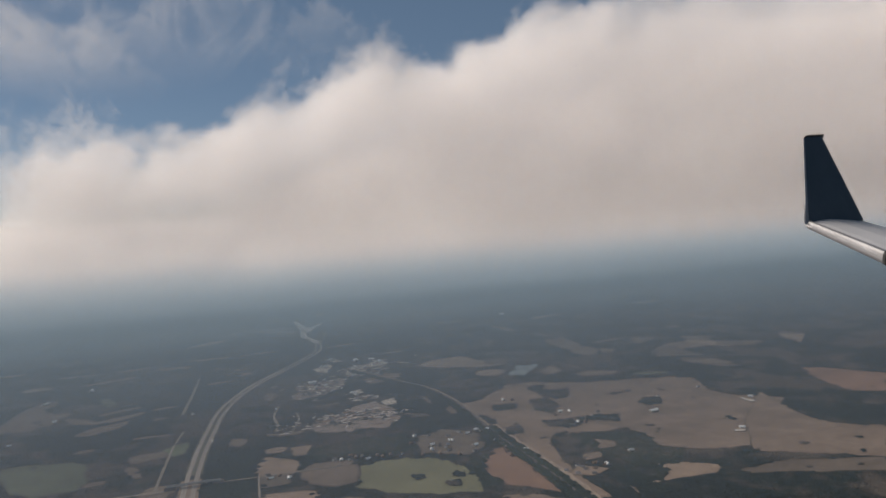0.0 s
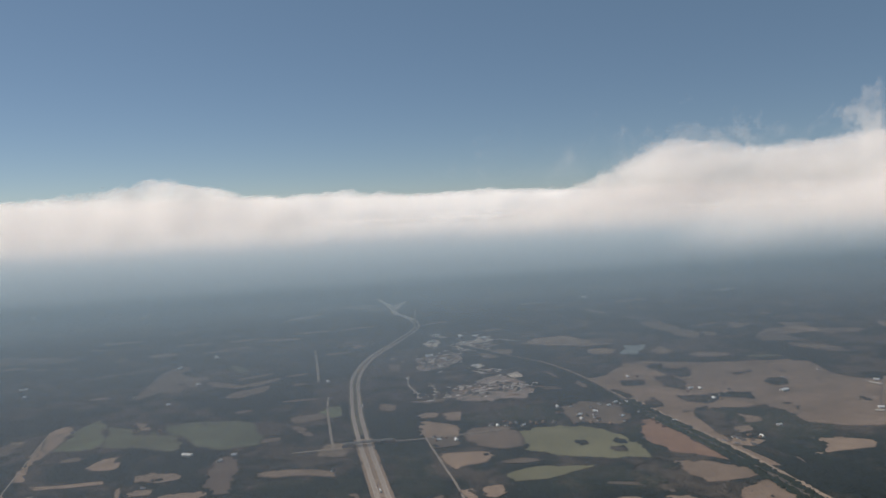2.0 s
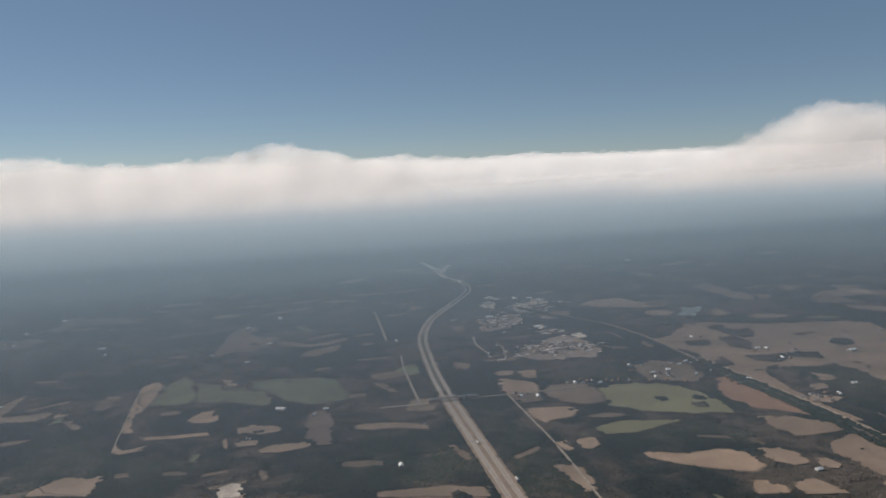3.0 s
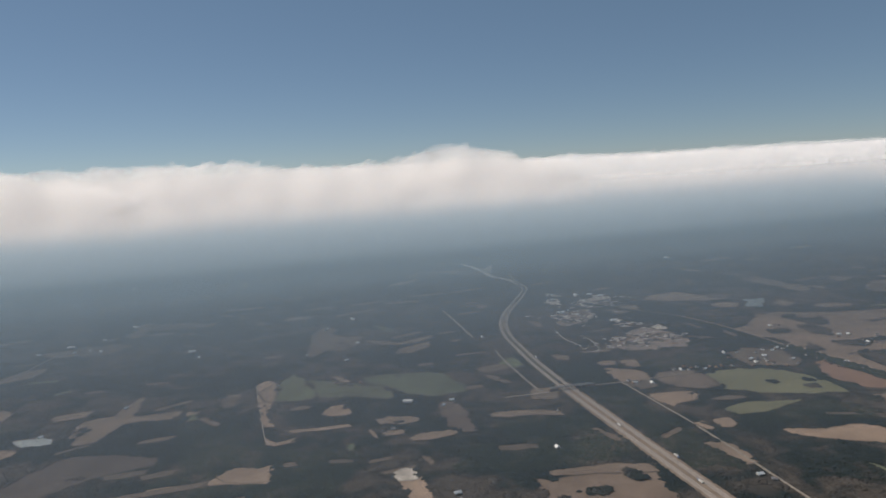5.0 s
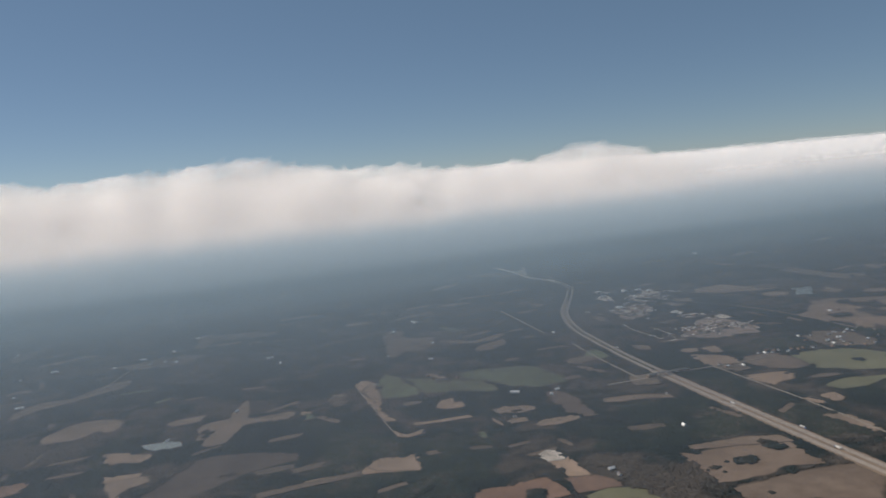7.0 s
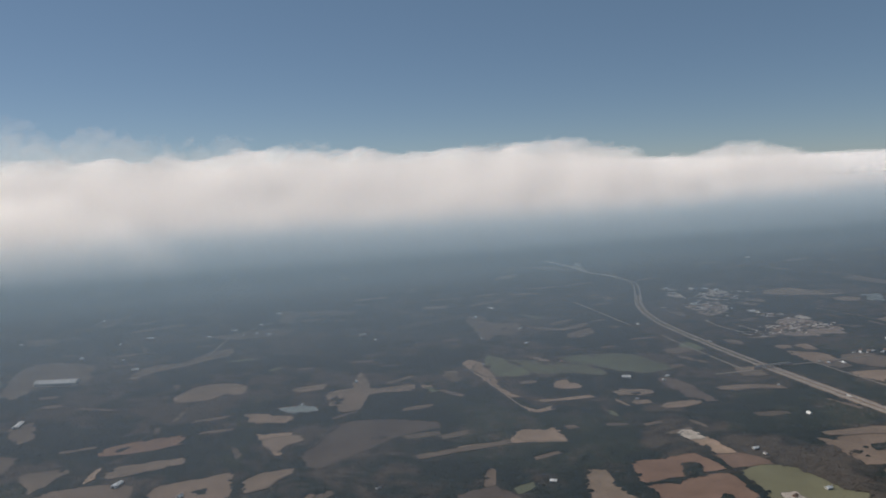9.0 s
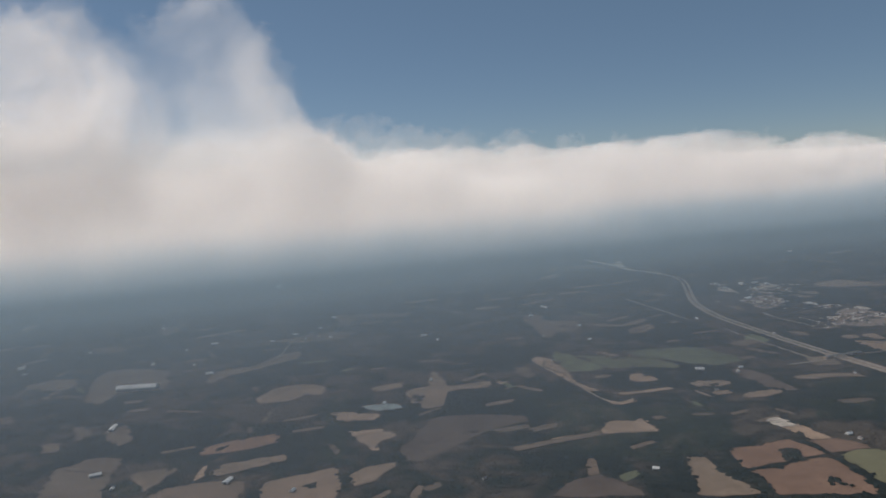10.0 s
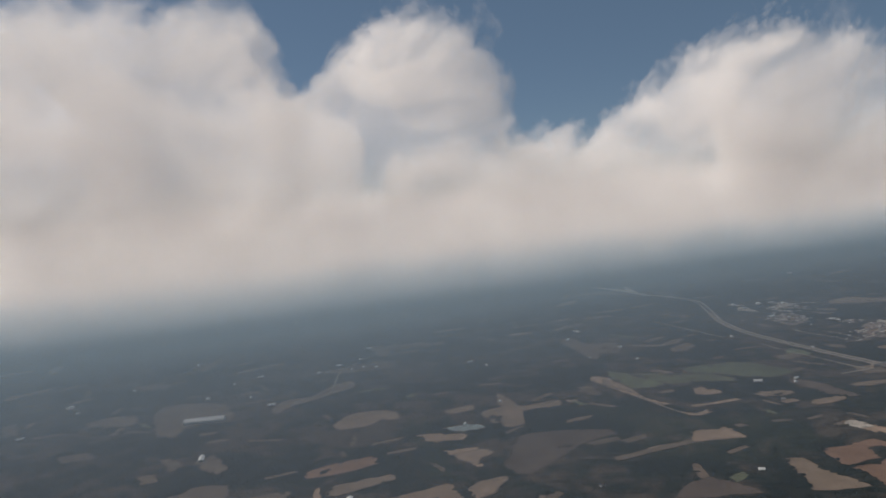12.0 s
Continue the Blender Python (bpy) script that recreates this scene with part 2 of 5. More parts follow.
def prism(bm, outline, x0, x1):
    """A solid of that (y, z) outline from x0 to x1."""
    a, b = [bm.verts.new((x0, y, z)) for y, z in outline], [bm.verts.new((x1, y, z)) for y, z in outline]
    bm.faces.new(a[::-1]), bm.faces.new(b)
    for i in range(len(a)):
        j = (i + 1) % len(a)
        bm.faces.new((a[i], a[j], b[j], b[i]))
    bmesh.ops.recalc_face_normals(bm, faces=bm.faces)
    return bm


def smooth_line(points, n=10):
    """Points along a smooth line through those given."""
    p = [Vector(q) for q in points]
    p = [2 * p[0] - p[1]] + p + [2 * p[-1] - p[-2]]
    line = []
    for a, b, c, d in zip(p, p[1:], p[2:], p[3:]):
        for i in range(n):
            u = i / n
            line.append(0.5 * ((2 * b) + (c - a) * u + (2 * a - 5 * b + 4 * c - d) * u * u + (3 * b - a - 3 * c + d) * u ** 3))
    return line + [p[-2]]


def strip(name, line, left, right, z0, z1, material, parent=None, ragged=0.0):
    """A flat-topped strip along a line, from left to right of it (metres), with sides down to z0."""
    verts, faces = [], []
    for i, p in enumerate(line):
        t = (line[min(i + 1, len(line) - 1)] - line[max(i - 1, 0)]).normalized()
        s = Vector((t.y, -t.x))
        a = left + ragged * noise.noise((p.x * 0.11, p.y * 0.11, 1.0))
        b = right + ragged * noise.noise((p.x * 0.11, p.y * 0.11, 7.0))
        for off, z in ((a, z0), (a, z1), (b, z1), (b, z0)):
            q = p + s * off
            verts.append((q.x, q.y, z))
    for i in range(len(line) - 1):
        for k in range(3):
            faces.append((4 * i + k, 4 * i + k + 1, 4 * i + k + 5, 4 * i + k + 4))
    ob = mesh_of(name, verts, faces, material)
    ob.parent = parent
    return ob


# ---- the ground ----
OPEN = []  # plan of what the woods leave free: (corners, margin)
edge = 9000
ground = tagged(mesh_of("ground", [(-edge, -edge, 0), (edge, -edge, 0), (edge, edge, 0), (-edge, edge, 0)], [(0, 1, 2, 3)], GROUND), "dark brown woodland floor reaching to a hazy horizon", "ground", kind="structure")

FIELD_COUNT = [0]


def patch_outline(corners, ragged, seed):
    """A rounded, ragged outline of a patch of land."""
    c, pts = [Vector(p) for p in corners], []
    m = len(c)
    mid = sum(c, Vector((0, 0))) / m
    size = sum((p - mid).length for p in c) / m
    for i in range(m):
        a, b, d = c[i - 1], c[i], c[(i + 1) % m]
        p = b.lerp(a, min(0.1, 0.9 / max(3.0, (a - b).length)))
        q = b.lerp(d, min(0.1, 0.9 / max(3.0, (d - b).length)))
        for u in (0.0, 0.35, 0.65, 1.0):
            pts.append(p.lerp(b, u).lerp(b.lerp(q, u), u))
        e = d.lerp(b, min(0.1, 0.9 / max(3.0, (d - b).length)))
        n = max(3, int((e - q).length / 3))
        pts += [q.lerp(e, k / n) for k in range(1, n)]
    amp = ragged * min(3.0, size * 0.14)
    moved = []
    for p in pts:
        k = amp * (noise.noise((p.x * 0.12, p.y * 0.12, seed)) + 0.8 * noise.noise((p.x * 0.4, p.y * 0.4, seed)))
        moved.append(p + (p - mid).normalized() * k)
    return moved


def rim_width(line, i):
    """How far the brushy margin reaches in: less where the field is narrow."""
    p, d = line[i], -outward(line, i)
    a = np.array([(q.x - p.x, q.y - p.y) for q in line])
    b = np.roll(a, -1, 0)
    ca, cb = d.x * a[:, 1] - d.y * a[:, 0], d.x * b[:, 1] - d.y * b[:, 0]
    hit = np.nonzero((ca > 0) != (cb > 0))[0]
    u = ca[hit] / (ca[hit] - cb[hit])
    far = (a[hit] + (b[hit] - a[hit]) * u[:, None]) @ np.array((d.x, d.y))
    far = far[far > 0.05]
    return min(3.6, 0.3 * far.min()) if len(far) else 0.1


def crosses(line):
    """Whether an outline cuts itself."""
    a = np.array([(p.x, p.y) for p in line])
    b = np.roll(a, -1, 0)

    def side(p, q, r):
        return (q[..., 0] - p[..., 0]) * (r[..., 1] - p[..., 1]) - (q[..., 1] - p[..., 1]) * (r[..., 0] - p[..., 0])

    A, B, C, D = a[:, None], b[:, None], a[None], b[None]
    return bool(((side(A, B, C) * side(A, B, D) < -1e-9) & (side(C, D, A) * side(C, D, B) < -1e-9)).any())


def outward(line, i):
    """The outward normal of an outline at one of its points."""
    a, b = line[i - 3], line[(i + 3) % len(line)]
    turn = sum(p.x * q.y - q.x * p.y for p, q in zip(line, line[1:] + line[:1]))
    n = Vector((b.y - a.y, a.x - b.x)).normalized()
    return n if turn > 0 else -n


def field(*corners, kind):
    FIELD_COUNT[0] += 1
    z = 0.04 + 0.002 * FIELD_COUNT[0]
    line = patch_outline(corners, 1.8 if kind in ("quarry", "pale") else 0.6, FIELD_COUNT[0] * 3.7)
    n = len(line)
    wide, inner = [rim_width(line, i) for i in range(n)], line
    for share in (1.0, 0.6, 0.3, 0.0):
        inner = [p - outward(line, i) * wide[i] * share for i, p in enumerate(line)]
        if not crosses(inner):
            break
    for share in (0.3, 0.15, 0.0):
        outer = [p + outward(line, i) * wide[i] * share for i, p in enumerate(line)]
        if not crosses(outer):
            break
    verts = [(p.x, p.y, z) for p in outer] + [(p.x, p.y, -0.1) for p in outer] + [(p.x, p.y, z) for p in inner]
    faces = [tuple(range(2 * n, 3 * n))] + [(i, (i + 1) % n, n + (i + 1) % n, n + i) for i in range(n)] + [(i, 2 * n + i, 2 * n + (i + 1) % n, (i + 1) % n) for i in range(n)]
    words, category = FIELD_WORDS[kind]
    ob = tagged(mesh_of({"pale": "bare_ground", "quarry": "bare_ground", "green": "pasture", "pgreen": "pasture", "dullgreen": "pasture"}.get(kind, "field"), verts, faces, FIELD[kind]), words, category, "fields among the woods")
    ob.data.attributes.new("rim", "FLOAT", "POINT").data.foreach_set("value", [0.0] * (2 * n) + [1.0] * n)
    OPEN.append(([(p.x, p.y) for p in line], 1.0))
    return ob


field((122, 392), (159, 430), (176, 431), (210, 408), (237, 402), (262, 397), (248, 364), (206, 335), (180, 319), (168, 320), (151, 324), (140, 323), (133, 302), (128, 282), (125, 292), (117, 318), (125, 335), (128, 368), kind="brown")
field((168, 429), (207, 412), (242, 403), (270, 390), (260, 359), (264, 342), (283, 326), (224, 269), (206, 272), (190, 279), (181, 287), (182, 304), (180, 319), (171, 335), (190, 338), (192, 345), (182, 351), (171, 363), (171, 387), (172, 410), kind="brown")
field((119, 403), (139, 406), (164, 433), (166, 421), (166, 398), (153, 392), (137, 385), (142, 367), (153, 358), (143, 338), (145, 326), (139, 318), (135, 301), (133, 284), (131, 277), (132, 257), (132, 246), (127, 247), (126, 264), (125, 288), (123, 310), (121, 319), (125, 346), (126, 370), (119, 386), kind="brown")
field((281, 342), (267, 294), (271, 278), (288, 265), (255, 235), (228, 253), (213, 264), (241, 303), kind="brown")
field((-449, 460), (-455, 505), (-450, 534), (-431, 532), (-408, 512), (-403, 483), (-403, 462), (-418, 465), (-432, 468), (-437, 445), kind="dull")
field((-381, 472), (-376, 487), (-368, 494), (-350, 493), (-333, 518), (-319, 522), (-321, 500), (-332, 494), (-350, 482), (-367, 475), (-377, 462), kind="tan")
field((-144, 528), (-135, 551), (-124, 547), (-127, 518), (-112, 508), (-108, 505), (-116, 483), (-127, 472), (-138, 477), (-147, 465), (-150, 467), (-147, 503), kind="brown")
field((-271, 382), (-264, 388), (-254, 389), (-249, 410), (-244, 421), (-242, 409), (-243, 388), (-241, 383), (-222, 384), (-219, 381), (-224, 372), (-242, 374), (-247, 374), (-255, 352), (-265, 351), (-269, 363), kind="tan")
field((-289, 297), (-279, 315), (-268, 334), (-257, 335), (-236, 326), (-222, 318), (-225, 311), (-238, 309), (-253, 303), (-265, 294), (-282, 284), (-288, 287), kind="dark")
field((2, 797), (52, 800), (60, 749), (44, 741), (23, 762), kind="dull")
field((56, 828), (62, 803), (67, 781), (86, 809), (83, 791), (63, 739), (56, 714), (59, 763), kind="pale")
field((342, 376), (356, 363), (370, 339), (338, 311), (322, 321), (329, 353), kind="red")
field((29, 399), (46, 408), (63, 432), (75, 435), (82, 409), (80, 389), (68, 378), (53, 382), (37, 383), kind="quarry")
field((121, 524), (138, 535), (163, 537), (169, 519), (180, 501), (185, 491), (163, 493), (133, 508), kind="tan")
field((294, 474), (322, 491), (343, 491), (355, 474), (338, 467), (313, 467), (295, 450), (285, 455), kind="brown")
field((44.9, 322.1), (53.4, 324.8), (68, 325.3), (77.5, 319.6), (85.4, 311.1), (91.3, 299.3), (91.1, 279.8), (87.8, 271.8), (70.4, 277.8), (53.6, 287.1), (42.1, 298.9), (44.3, 310.6), kind="green")
field((-125, 401), (-108, 401), (-87, 396), (-78, 386), (-74, 364), (-76, 351), (-93, 350), (-107, 361), (-113, 377), (-122, 385), kind="dullgreen")
field((-155, 411), (-145, 404), (-132, 394), (-122, 383), (-114, 378), (-112, 360), (-117, 356), (-129, 366), (-149, 373), kind="pgreen")
field((-278, 641), (-256, 640), (-239, 619), (-213, 625), (-221, 606), (-249, 613), (-273, 615), kind="dull")
field((332, 491), (357, 501), (354, 480), (380, 455), (349, 456), (340, 468), kind="tan")
field((246, 562), (265, 568), (253, 528), (258, 493), (245, 485), (243, 511), (240, 541), kind="brown")
field((246, 562), (264, 565), (262, 529), (264, 500), (249, 483), (240, 497), (245, 532), kind="dull")
field((-436, 343), (-427, 347), (-415, 347), (-409, 345), (-410, 331), (-409, 307), (-405, 289), (-438, 303), (-437, 329), kind="dull")
field((29, 485), (39, 505), (54, 508), (68, 512), (65, 492), (53, 474), (41, 467), (29, 464), kind="quarry")
field((-85.2, 203.8), (-71.4, 203.6), (-53.6, 204.8), (-43.4, 202.5), (-31.1, 199.7), (-27, 194.5), (-47.9, 175.4), (-86.9, 195.9), kind="brown")
field((-438, 673), (-422, 692), (-409, 706), (-414, 666), (-425, 646), kind="dull")
field((-58, 719), (-42, 742), (-14, 757), (-18, 738), (-38, 721), kind="tan")
field((-82.7, 239.3), (-77.2, 234.3), (-59.4, 234), (-45.4, 234.8), (-37, 233.5), (-40.7, 221.8), (-41.5, 209.7), (-42.8, 205.7), (-54.2, 209.6), (-67.7, 208.1), (-79, 208.8), (-85.2, 210), (-83, 221), (-82.8, 231.7), kind="brown")
field((-343, 569), (-321, 571), (-305, 578), (-300, 555), (-290, 551), (-302, 547), (-322, 552), kind="dull")
field((73, 543), (92, 553), (109, 563), (105, 546), (86, 532), (70, 521), kind="pale")
field((192.2, 247.5), (218.1, 248), (253, 233.6), (241.5, 223.2), (208.9, 237.8), (191.7, 243.4), kind="dull")
field((82, 353), (96, 360), (111, 346), (108, 326), (97, 316), (85, 324), (77, 329), kind="dull")
field((-132.5, 220.9), (-119.9, 222.2), (-110.6, 217.7), (-108.6, 203.6), (-109, 195.7), (-104.2, 191.1), (-116, 180.5), (-139.1, 189.7), (-134.8, 203.6), kind="green")
field((-350, 414), (-341, 427), (-332, 432), (-316, 428), (-310, 421), (-311, 404), (-317, 403), (-320, 408), (-332, 399), (-348, 401), kind="tan")
field((-111, 494), (-100, 488), (-87, 475), (-61, 487), (-64, 478), (-77, 469), (-92, 468), (-107, 480), kind="brown")
field((109.4, 317.9), (116.5, 316.9), (117.1, 294), (116.5, 269.9), (116.4, 257.3), (108.6, 265.8), (100.1, 274.1), (95.8, 288.7), (99.7, 301.9), kind="red")
field((26.2, 244.6), (33, 244.1), (41.8, 238.5), (55.5, 237.5), (65.1, 235.6), (66.5, 228.5), (65.2, 219.5), (58.2, 215.8), (51.7, 219.7), (42.3, 226.7), (33, 234.8), kind="tan")
field((-498, 521), (-481, 528), (-465, 520), (-462, 496), (-477, 495), (-493, 510), kind="dull")
field((-585, 664), (-549, 674), (-546, 663), (-577, 644), kind="dull")
field((-169.1, 221.9), (-156.2, 222.1), (-136.1, 222.4), (-138.1, 210.3), (-140.2, 196.8), (-142.5, 191.1), (-172.8, 203.2), kind="red")
field((109.1, 233.1), (124, 237), (125.2, 231), (122.9, 219.9), (126.2, 213.3), (113.8, 200.4), (108.7, 201.9), (97.6, 199.8), (96.2, 208.8), (96.3, 217.4), (95.7, 225.8), kind="brown")
field((419, 485), (428, 468), (403, 443), (402, 457), kind="dull")
field((-173, 377), (-172, 393), (-170, 408), (-166, 420), (-161, 427), (-155, 411), (-153, 392), (-152, 374), (-161, 374), kind="green2")
field((410, 478), (425, 464), (398, 438), (400, 455), kind="tan")
field((290, 469), (315, 482), (315, 463), (315, 439), (292, 451), kind="dull")
field((-303, 570), (-290, 579), (-273, 565), (-284, 544), (-300, 546), kind="dull")
field((-349.1, 273.9), (-344.9, 289.3), (-335.3, 289.9), (-316.5, 292.4), (-316.9, 272.4), (-320.8, 262.5), kind="brown")
field((296, 442), (314, 427), (315, 401), (301, 406), (291, 427), kind="dull")
field((353, 478), (383, 461), (370, 450), (349, 461), kind="brown")
field((-391.9, 292.1), (-386.4, 299.4), (-374.3, 300.1), (-359.3, 298), (-352.9, 292.5), (-355.2, 276.3), kind="brown")
field((22, 333), (27, 337), (42, 334), (46, 329), (45, 315), (42, 305), (34, 303), (22, 312), (19, 319), kind="brown")
field((-194, 292.3), (-184.3, 291.7), (-174.8, 289.8), (-178.4, 273.7), (-182.7, 277.3), (-194.8, 281.5), (-209.9, 281.6), (-223.3, 282.8), (-222, 285.1), (-205, 283.3), (-195.5, 284.4), kind="tan")
field((-182, 415), (-176, 421), (-172, 411), (-174, 384), (-177, 358), (-177, 341), (-180, 338), (-179, 360), (-182, 369), (-182, 395), kind="tan")
field((77, 497), (97, 508), (108, 503), (99, 486), (81, 483), kind="brown")
field((-283, 616), (-280, 650), (-269, 651), (-269, 619), (-276, 596), kind="dull")
field((-314, 573), (-300, 577), (-288, 555), (-297, 546), (-310, 559), kind="dull")
field((165.4, 267.4), (177.9, 264.8), (188.9, 254.2), (181.6, 249.6), (168.7, 251), (153.7, 249.8), (147.5, 248.8), (165.8, 255.8), kind="tan")
field((-183.6, 243.3), (-177.5, 240.8), (-179.6, 227.3), (-179.3, 216.6), (-177.7, 205.2), (-197.4, 213.1), (-190.8, 226.4), kind="dull")
field((-479, 624), (-458, 622), (-447, 603), (-466, 601), kind="dull")
field((290, 434), (314, 427), (318, 410), (297, 418), kind="dull")
field((-260, 625), (-250, 638), (-232, 632), (-228, 617), (-246, 619), kind="dull")
field((-127.6, 259), (-121.3, 257.8), (-123.4, 244), (-120.4, 235.9), (-114.5, 226.8), (-116.4, 223.2), (-126.2, 224.2), (-133.2, 225.3), (-130, 240), kind="red")
field((345, 511), (366, 499), (352, 489), (336, 495), kind="dull")
field((-556, 554), (-546, 555), (-537, 520), (-547, 520), kind="dull")
field((-245.2, 232.3), (-236.1, 239.6), (-221.6, 241.7), (-215.1, 226), (-215.6, 220.4), kind="dark")
field((-94, 456), (-69, 467), (-72, 453), (-86, 444), (-97, 445), kind="brown")
field((94.4, 263), (105.9, 259.9), (115.1, 250.5), (119.7, 239.7), (106.1, 239), (93.9, 239.9), (93.2, 247.7), (93.8, 256.2), kind="brown")
field((-74.1, 242.5), (-65.3, 241.6), (-53.3, 240.8), (-38.2, 234.7), (-36.9, 226.7), (-75.4, 238.4), kind="tan")
field((-164.1, 242.6), (-151.8, 242.6), (-136.6, 241.4), (-135.4, 232.5), (-135.1, 225.5), (-145.8, 225.8), (-161, 225.8), (-169.9, 225.5), (-168, 233.9), kind="red")
field((-283, 598), (-281, 618), (-278, 635), (-272, 637), (-270, 610), (-275, 591), kind="dull")
field((-415, 399), (-408, 370), (-413, 364), (-420, 375), (-425, 390), (-419, 393), kind="dull")
field((4, 357), (13, 353), (21, 342), (20, 334), (17, 328), (5, 330), (1, 333), kind="tan")
field((-76.8, 312.5), (-70.5, 313.4), (-53.2, 309.1), (-44, 301.7), (-44.4, 296.2), (-56.5, 302.3), (-68.6, 304.1), (-76.5, 308.1), kind="tan")
field((-306, 334), (-291, 330), (-288, 322), (-293, 317), (-298, 311), (-296, 305), (-299, 303), (-302, 313), (-305, 324), kind="tan")
field((-93, 339), (-86, 334), (-85, 317), (-87, 293), (-93, 295), (-98, 307), (-97, 324), kind="dark")
field((-402.4, 321.3), (-397.2, 324.1), (-387.8, 322.5), (-379.5, 320.7), (-384.7, 315.9), (-388.9, 304.3), (-392.6, 300.2), (-397.5, 311.1), kind="dull")
field((310, 530), (323, 517), (312, 505), (301, 514), kind="dull")
field((23.1, 273.4), (32.7, 277.4), (42.1, 276.4), (55.5, 272.6), (64.6, 270.5), (51.2, 267.8), (38, 264.8), (24.7, 266.8), kind="green")
field((-374, 336), (-371, 342), (-357, 346), (-339, 346), (-338, 336), (-348, 333), (-363, 331), (-373, 333), kind="red")
field((211, 436), (224, 440), (239, 429), (233, 422), (212, 428), kind="tan")
field((-431, 341), (-424, 350), (-414, 349), (-408, 342), (-409, 328), kind="brown")
field((3.6, 306.4), (10.6, 306.6), (24.8, 301.9), (25.8, 297.8), (19.4, 291.1), (7.9, 288.7), (4.8, 285.3), (2.8, 290.7), kind="tan")
field((-312, 367), (-303, 363), (-288, 354), (-288, 347), (-300, 350), (-305, 349), (-310, 354), kind="tan")
field((51, 554), (62, 568), (65, 559), (58, 536), (50, 542), kind="pale")
field((177, 515), (192, 507), (185, 494), (171, 499), kind="dull")
field((157, 479), (170, 479), (176, 469), (165, 460), (152, 465), kind="tan")
field((-311, 362), (-304, 364), (-288, 352), (-292, 345), (-310, 354), kind="tan")
field((-197.5, 289.3), (-189.6, 291.4), (-177.9, 286.3), (-178.1, 272.5), (-190.4, 277.8), (-200, 280.4), kind="tan")
field((193, 455), (209, 468), (209, 449), (196, 444), kind="tan")
field((-304.4, 325.2), (-295.6, 326.2), (-286.3, 325.1), (-285.5, 318.2), (-293, 315.4), (-296.3, 315.9), (-295.9, 305.7), (-300.7, 309.4), kind="tan")
field((-368.2, 310.6), (-363.4, 316.2), (-347.5, 316.8), (-335.9, 316.7), (-335.7, 309.9), (-349.3, 307.8), (-362.2, 305.1), (-367.7, 306.1), kind="tan")
field((-197.1, 286.2), (-191.9, 292.8), (-185.2, 291.2), (-177.4, 289.8), (-177, 274.1), (-185, 276.9), (-193.6, 280.9), kind="tan")
field((-179, 381), (-181, 396), (-176, 407), (-171, 413), (-172, 393), (-174, 373), kind="tan")
field((-312.6, 281.8), (-304.4, 287.3), (-292.9, 287.6), (-290.9, 284.8), (-299.7, 277.6), (-303.5, 272.4), (-312.2, 270.4), kind="tan")
field((299, 518), (318, 522), (314, 510), (300, 503), kind="dull")
field((-474, 610), (-455, 611), (-450, 596), (-468, 598), kind="dull")
field((-45, 338), (-30, 336), (-38, 319), (-49, 324), kind="dull")
field((-500, 447), (-483, 446), (-479, 431), (-495, 433), kind="dull")
field((-44, 397), (-32, 405), (-31, 384), (-37, 380), (-44, 386), kind="dullgreen")
field((267, 504), (276, 494), (266, 484), (260, 489), kind="dull")
field((-296, 370), (-287, 370), (-274, 362), (-275, 357), (-286, 359), kind="tan")
field((-243.3, 282.5), (-222.8, 282.9), (-199.7, 284.1), (-201.9, 279.1), (-224.3, 278.6), (-242.3, 277.4), kind="dull")
field((62, 587), (70, 591), (74, 573), (67, 566), kind="pale")
field((97.7, 197.4), (106, 199), (111.7, 198.2), (99.3, 185.2), (91.2, 187.7), (92.3, 193.8), kind="tan")
field((12, 495), (20, 486), (15, 469), (9, 475), kind="dull")
field((-128.8, 326.1), (-121.7, 328.9), (-110.2, 323.6), (-107.5, 316.9), (-117, 315.8), (-123.4, 320.7), (-126.8, 319), kind="tan")
field((-443, 406), (-437, 406), (-432, 384), (-437, 382), kind="dull")
field((-170, 330), (-156, 327), (-141, 326), (-139, 322), (-153, 323), (-167, 325), kind="tan")
field((-8.2, 243.6), (-3.1, 245.6), (1.4, 239.5), (1, 229.7), (-0.4, 220.8), (-5.8, 219.9), (-6.3, 227.2), (-6.9, 234.5), kind="tan")
field((-151, 346), (-146, 355), (-140, 356), (-137, 343), (-140, 339), (-148, 342), kind="tan")
field((72.1, 233.4), (80, 230.8), (83.9, 223), (81.3, 217), (74.9, 217), (69.9, 223.2), kind="tan")
field((-59, 390), (-43, 391), (-42, 382), (-54, 378), (-59, 379), kind="dull")
field((-201, 391), (-199, 402), (-191, 397), (-192, 382), (-199, 380), kind="dull")
field((-287, 401), (-273, 404), (-266, 403), (-269, 394), (-283, 393), kind="tan")
field((-130, 259.8), (-125.6, 259.6), (-121.5, 258), (-120.9, 246.1), (-121.5, 236.6), (-129, 239.6), (-129.5, 250.6), kind="tan")
field((135.3, 279.4), (145.4, 271.4), (135.6, 267.6), (128.1, 272.8), kind="tan")
field((-202, 385), (-197, 395), (-192, 392), (-191, 384), (-196, 376), kind="dull")
field((-141, 412), (-135, 408), (-130, 394), (-136, 396), kind="tan")
field((101, 439), (107, 428), (106, 406), (102, 415), kind="dull")
field((7, 396), (16, 394), (30, 395), (26, 388), (12, 388), kind="dull")
field((64.7, 204.4), (72.6, 204.7), (76.3, 198.2), (75.9, 192.3), (62.2, 196.5), kind="tan")
field((-178.6, 315.3), (-178.7, 324.3), (-174.2, 315.1), (-166, 316.3), (-165.3, 312.9), (-174.4, 311.4), kind="tan")
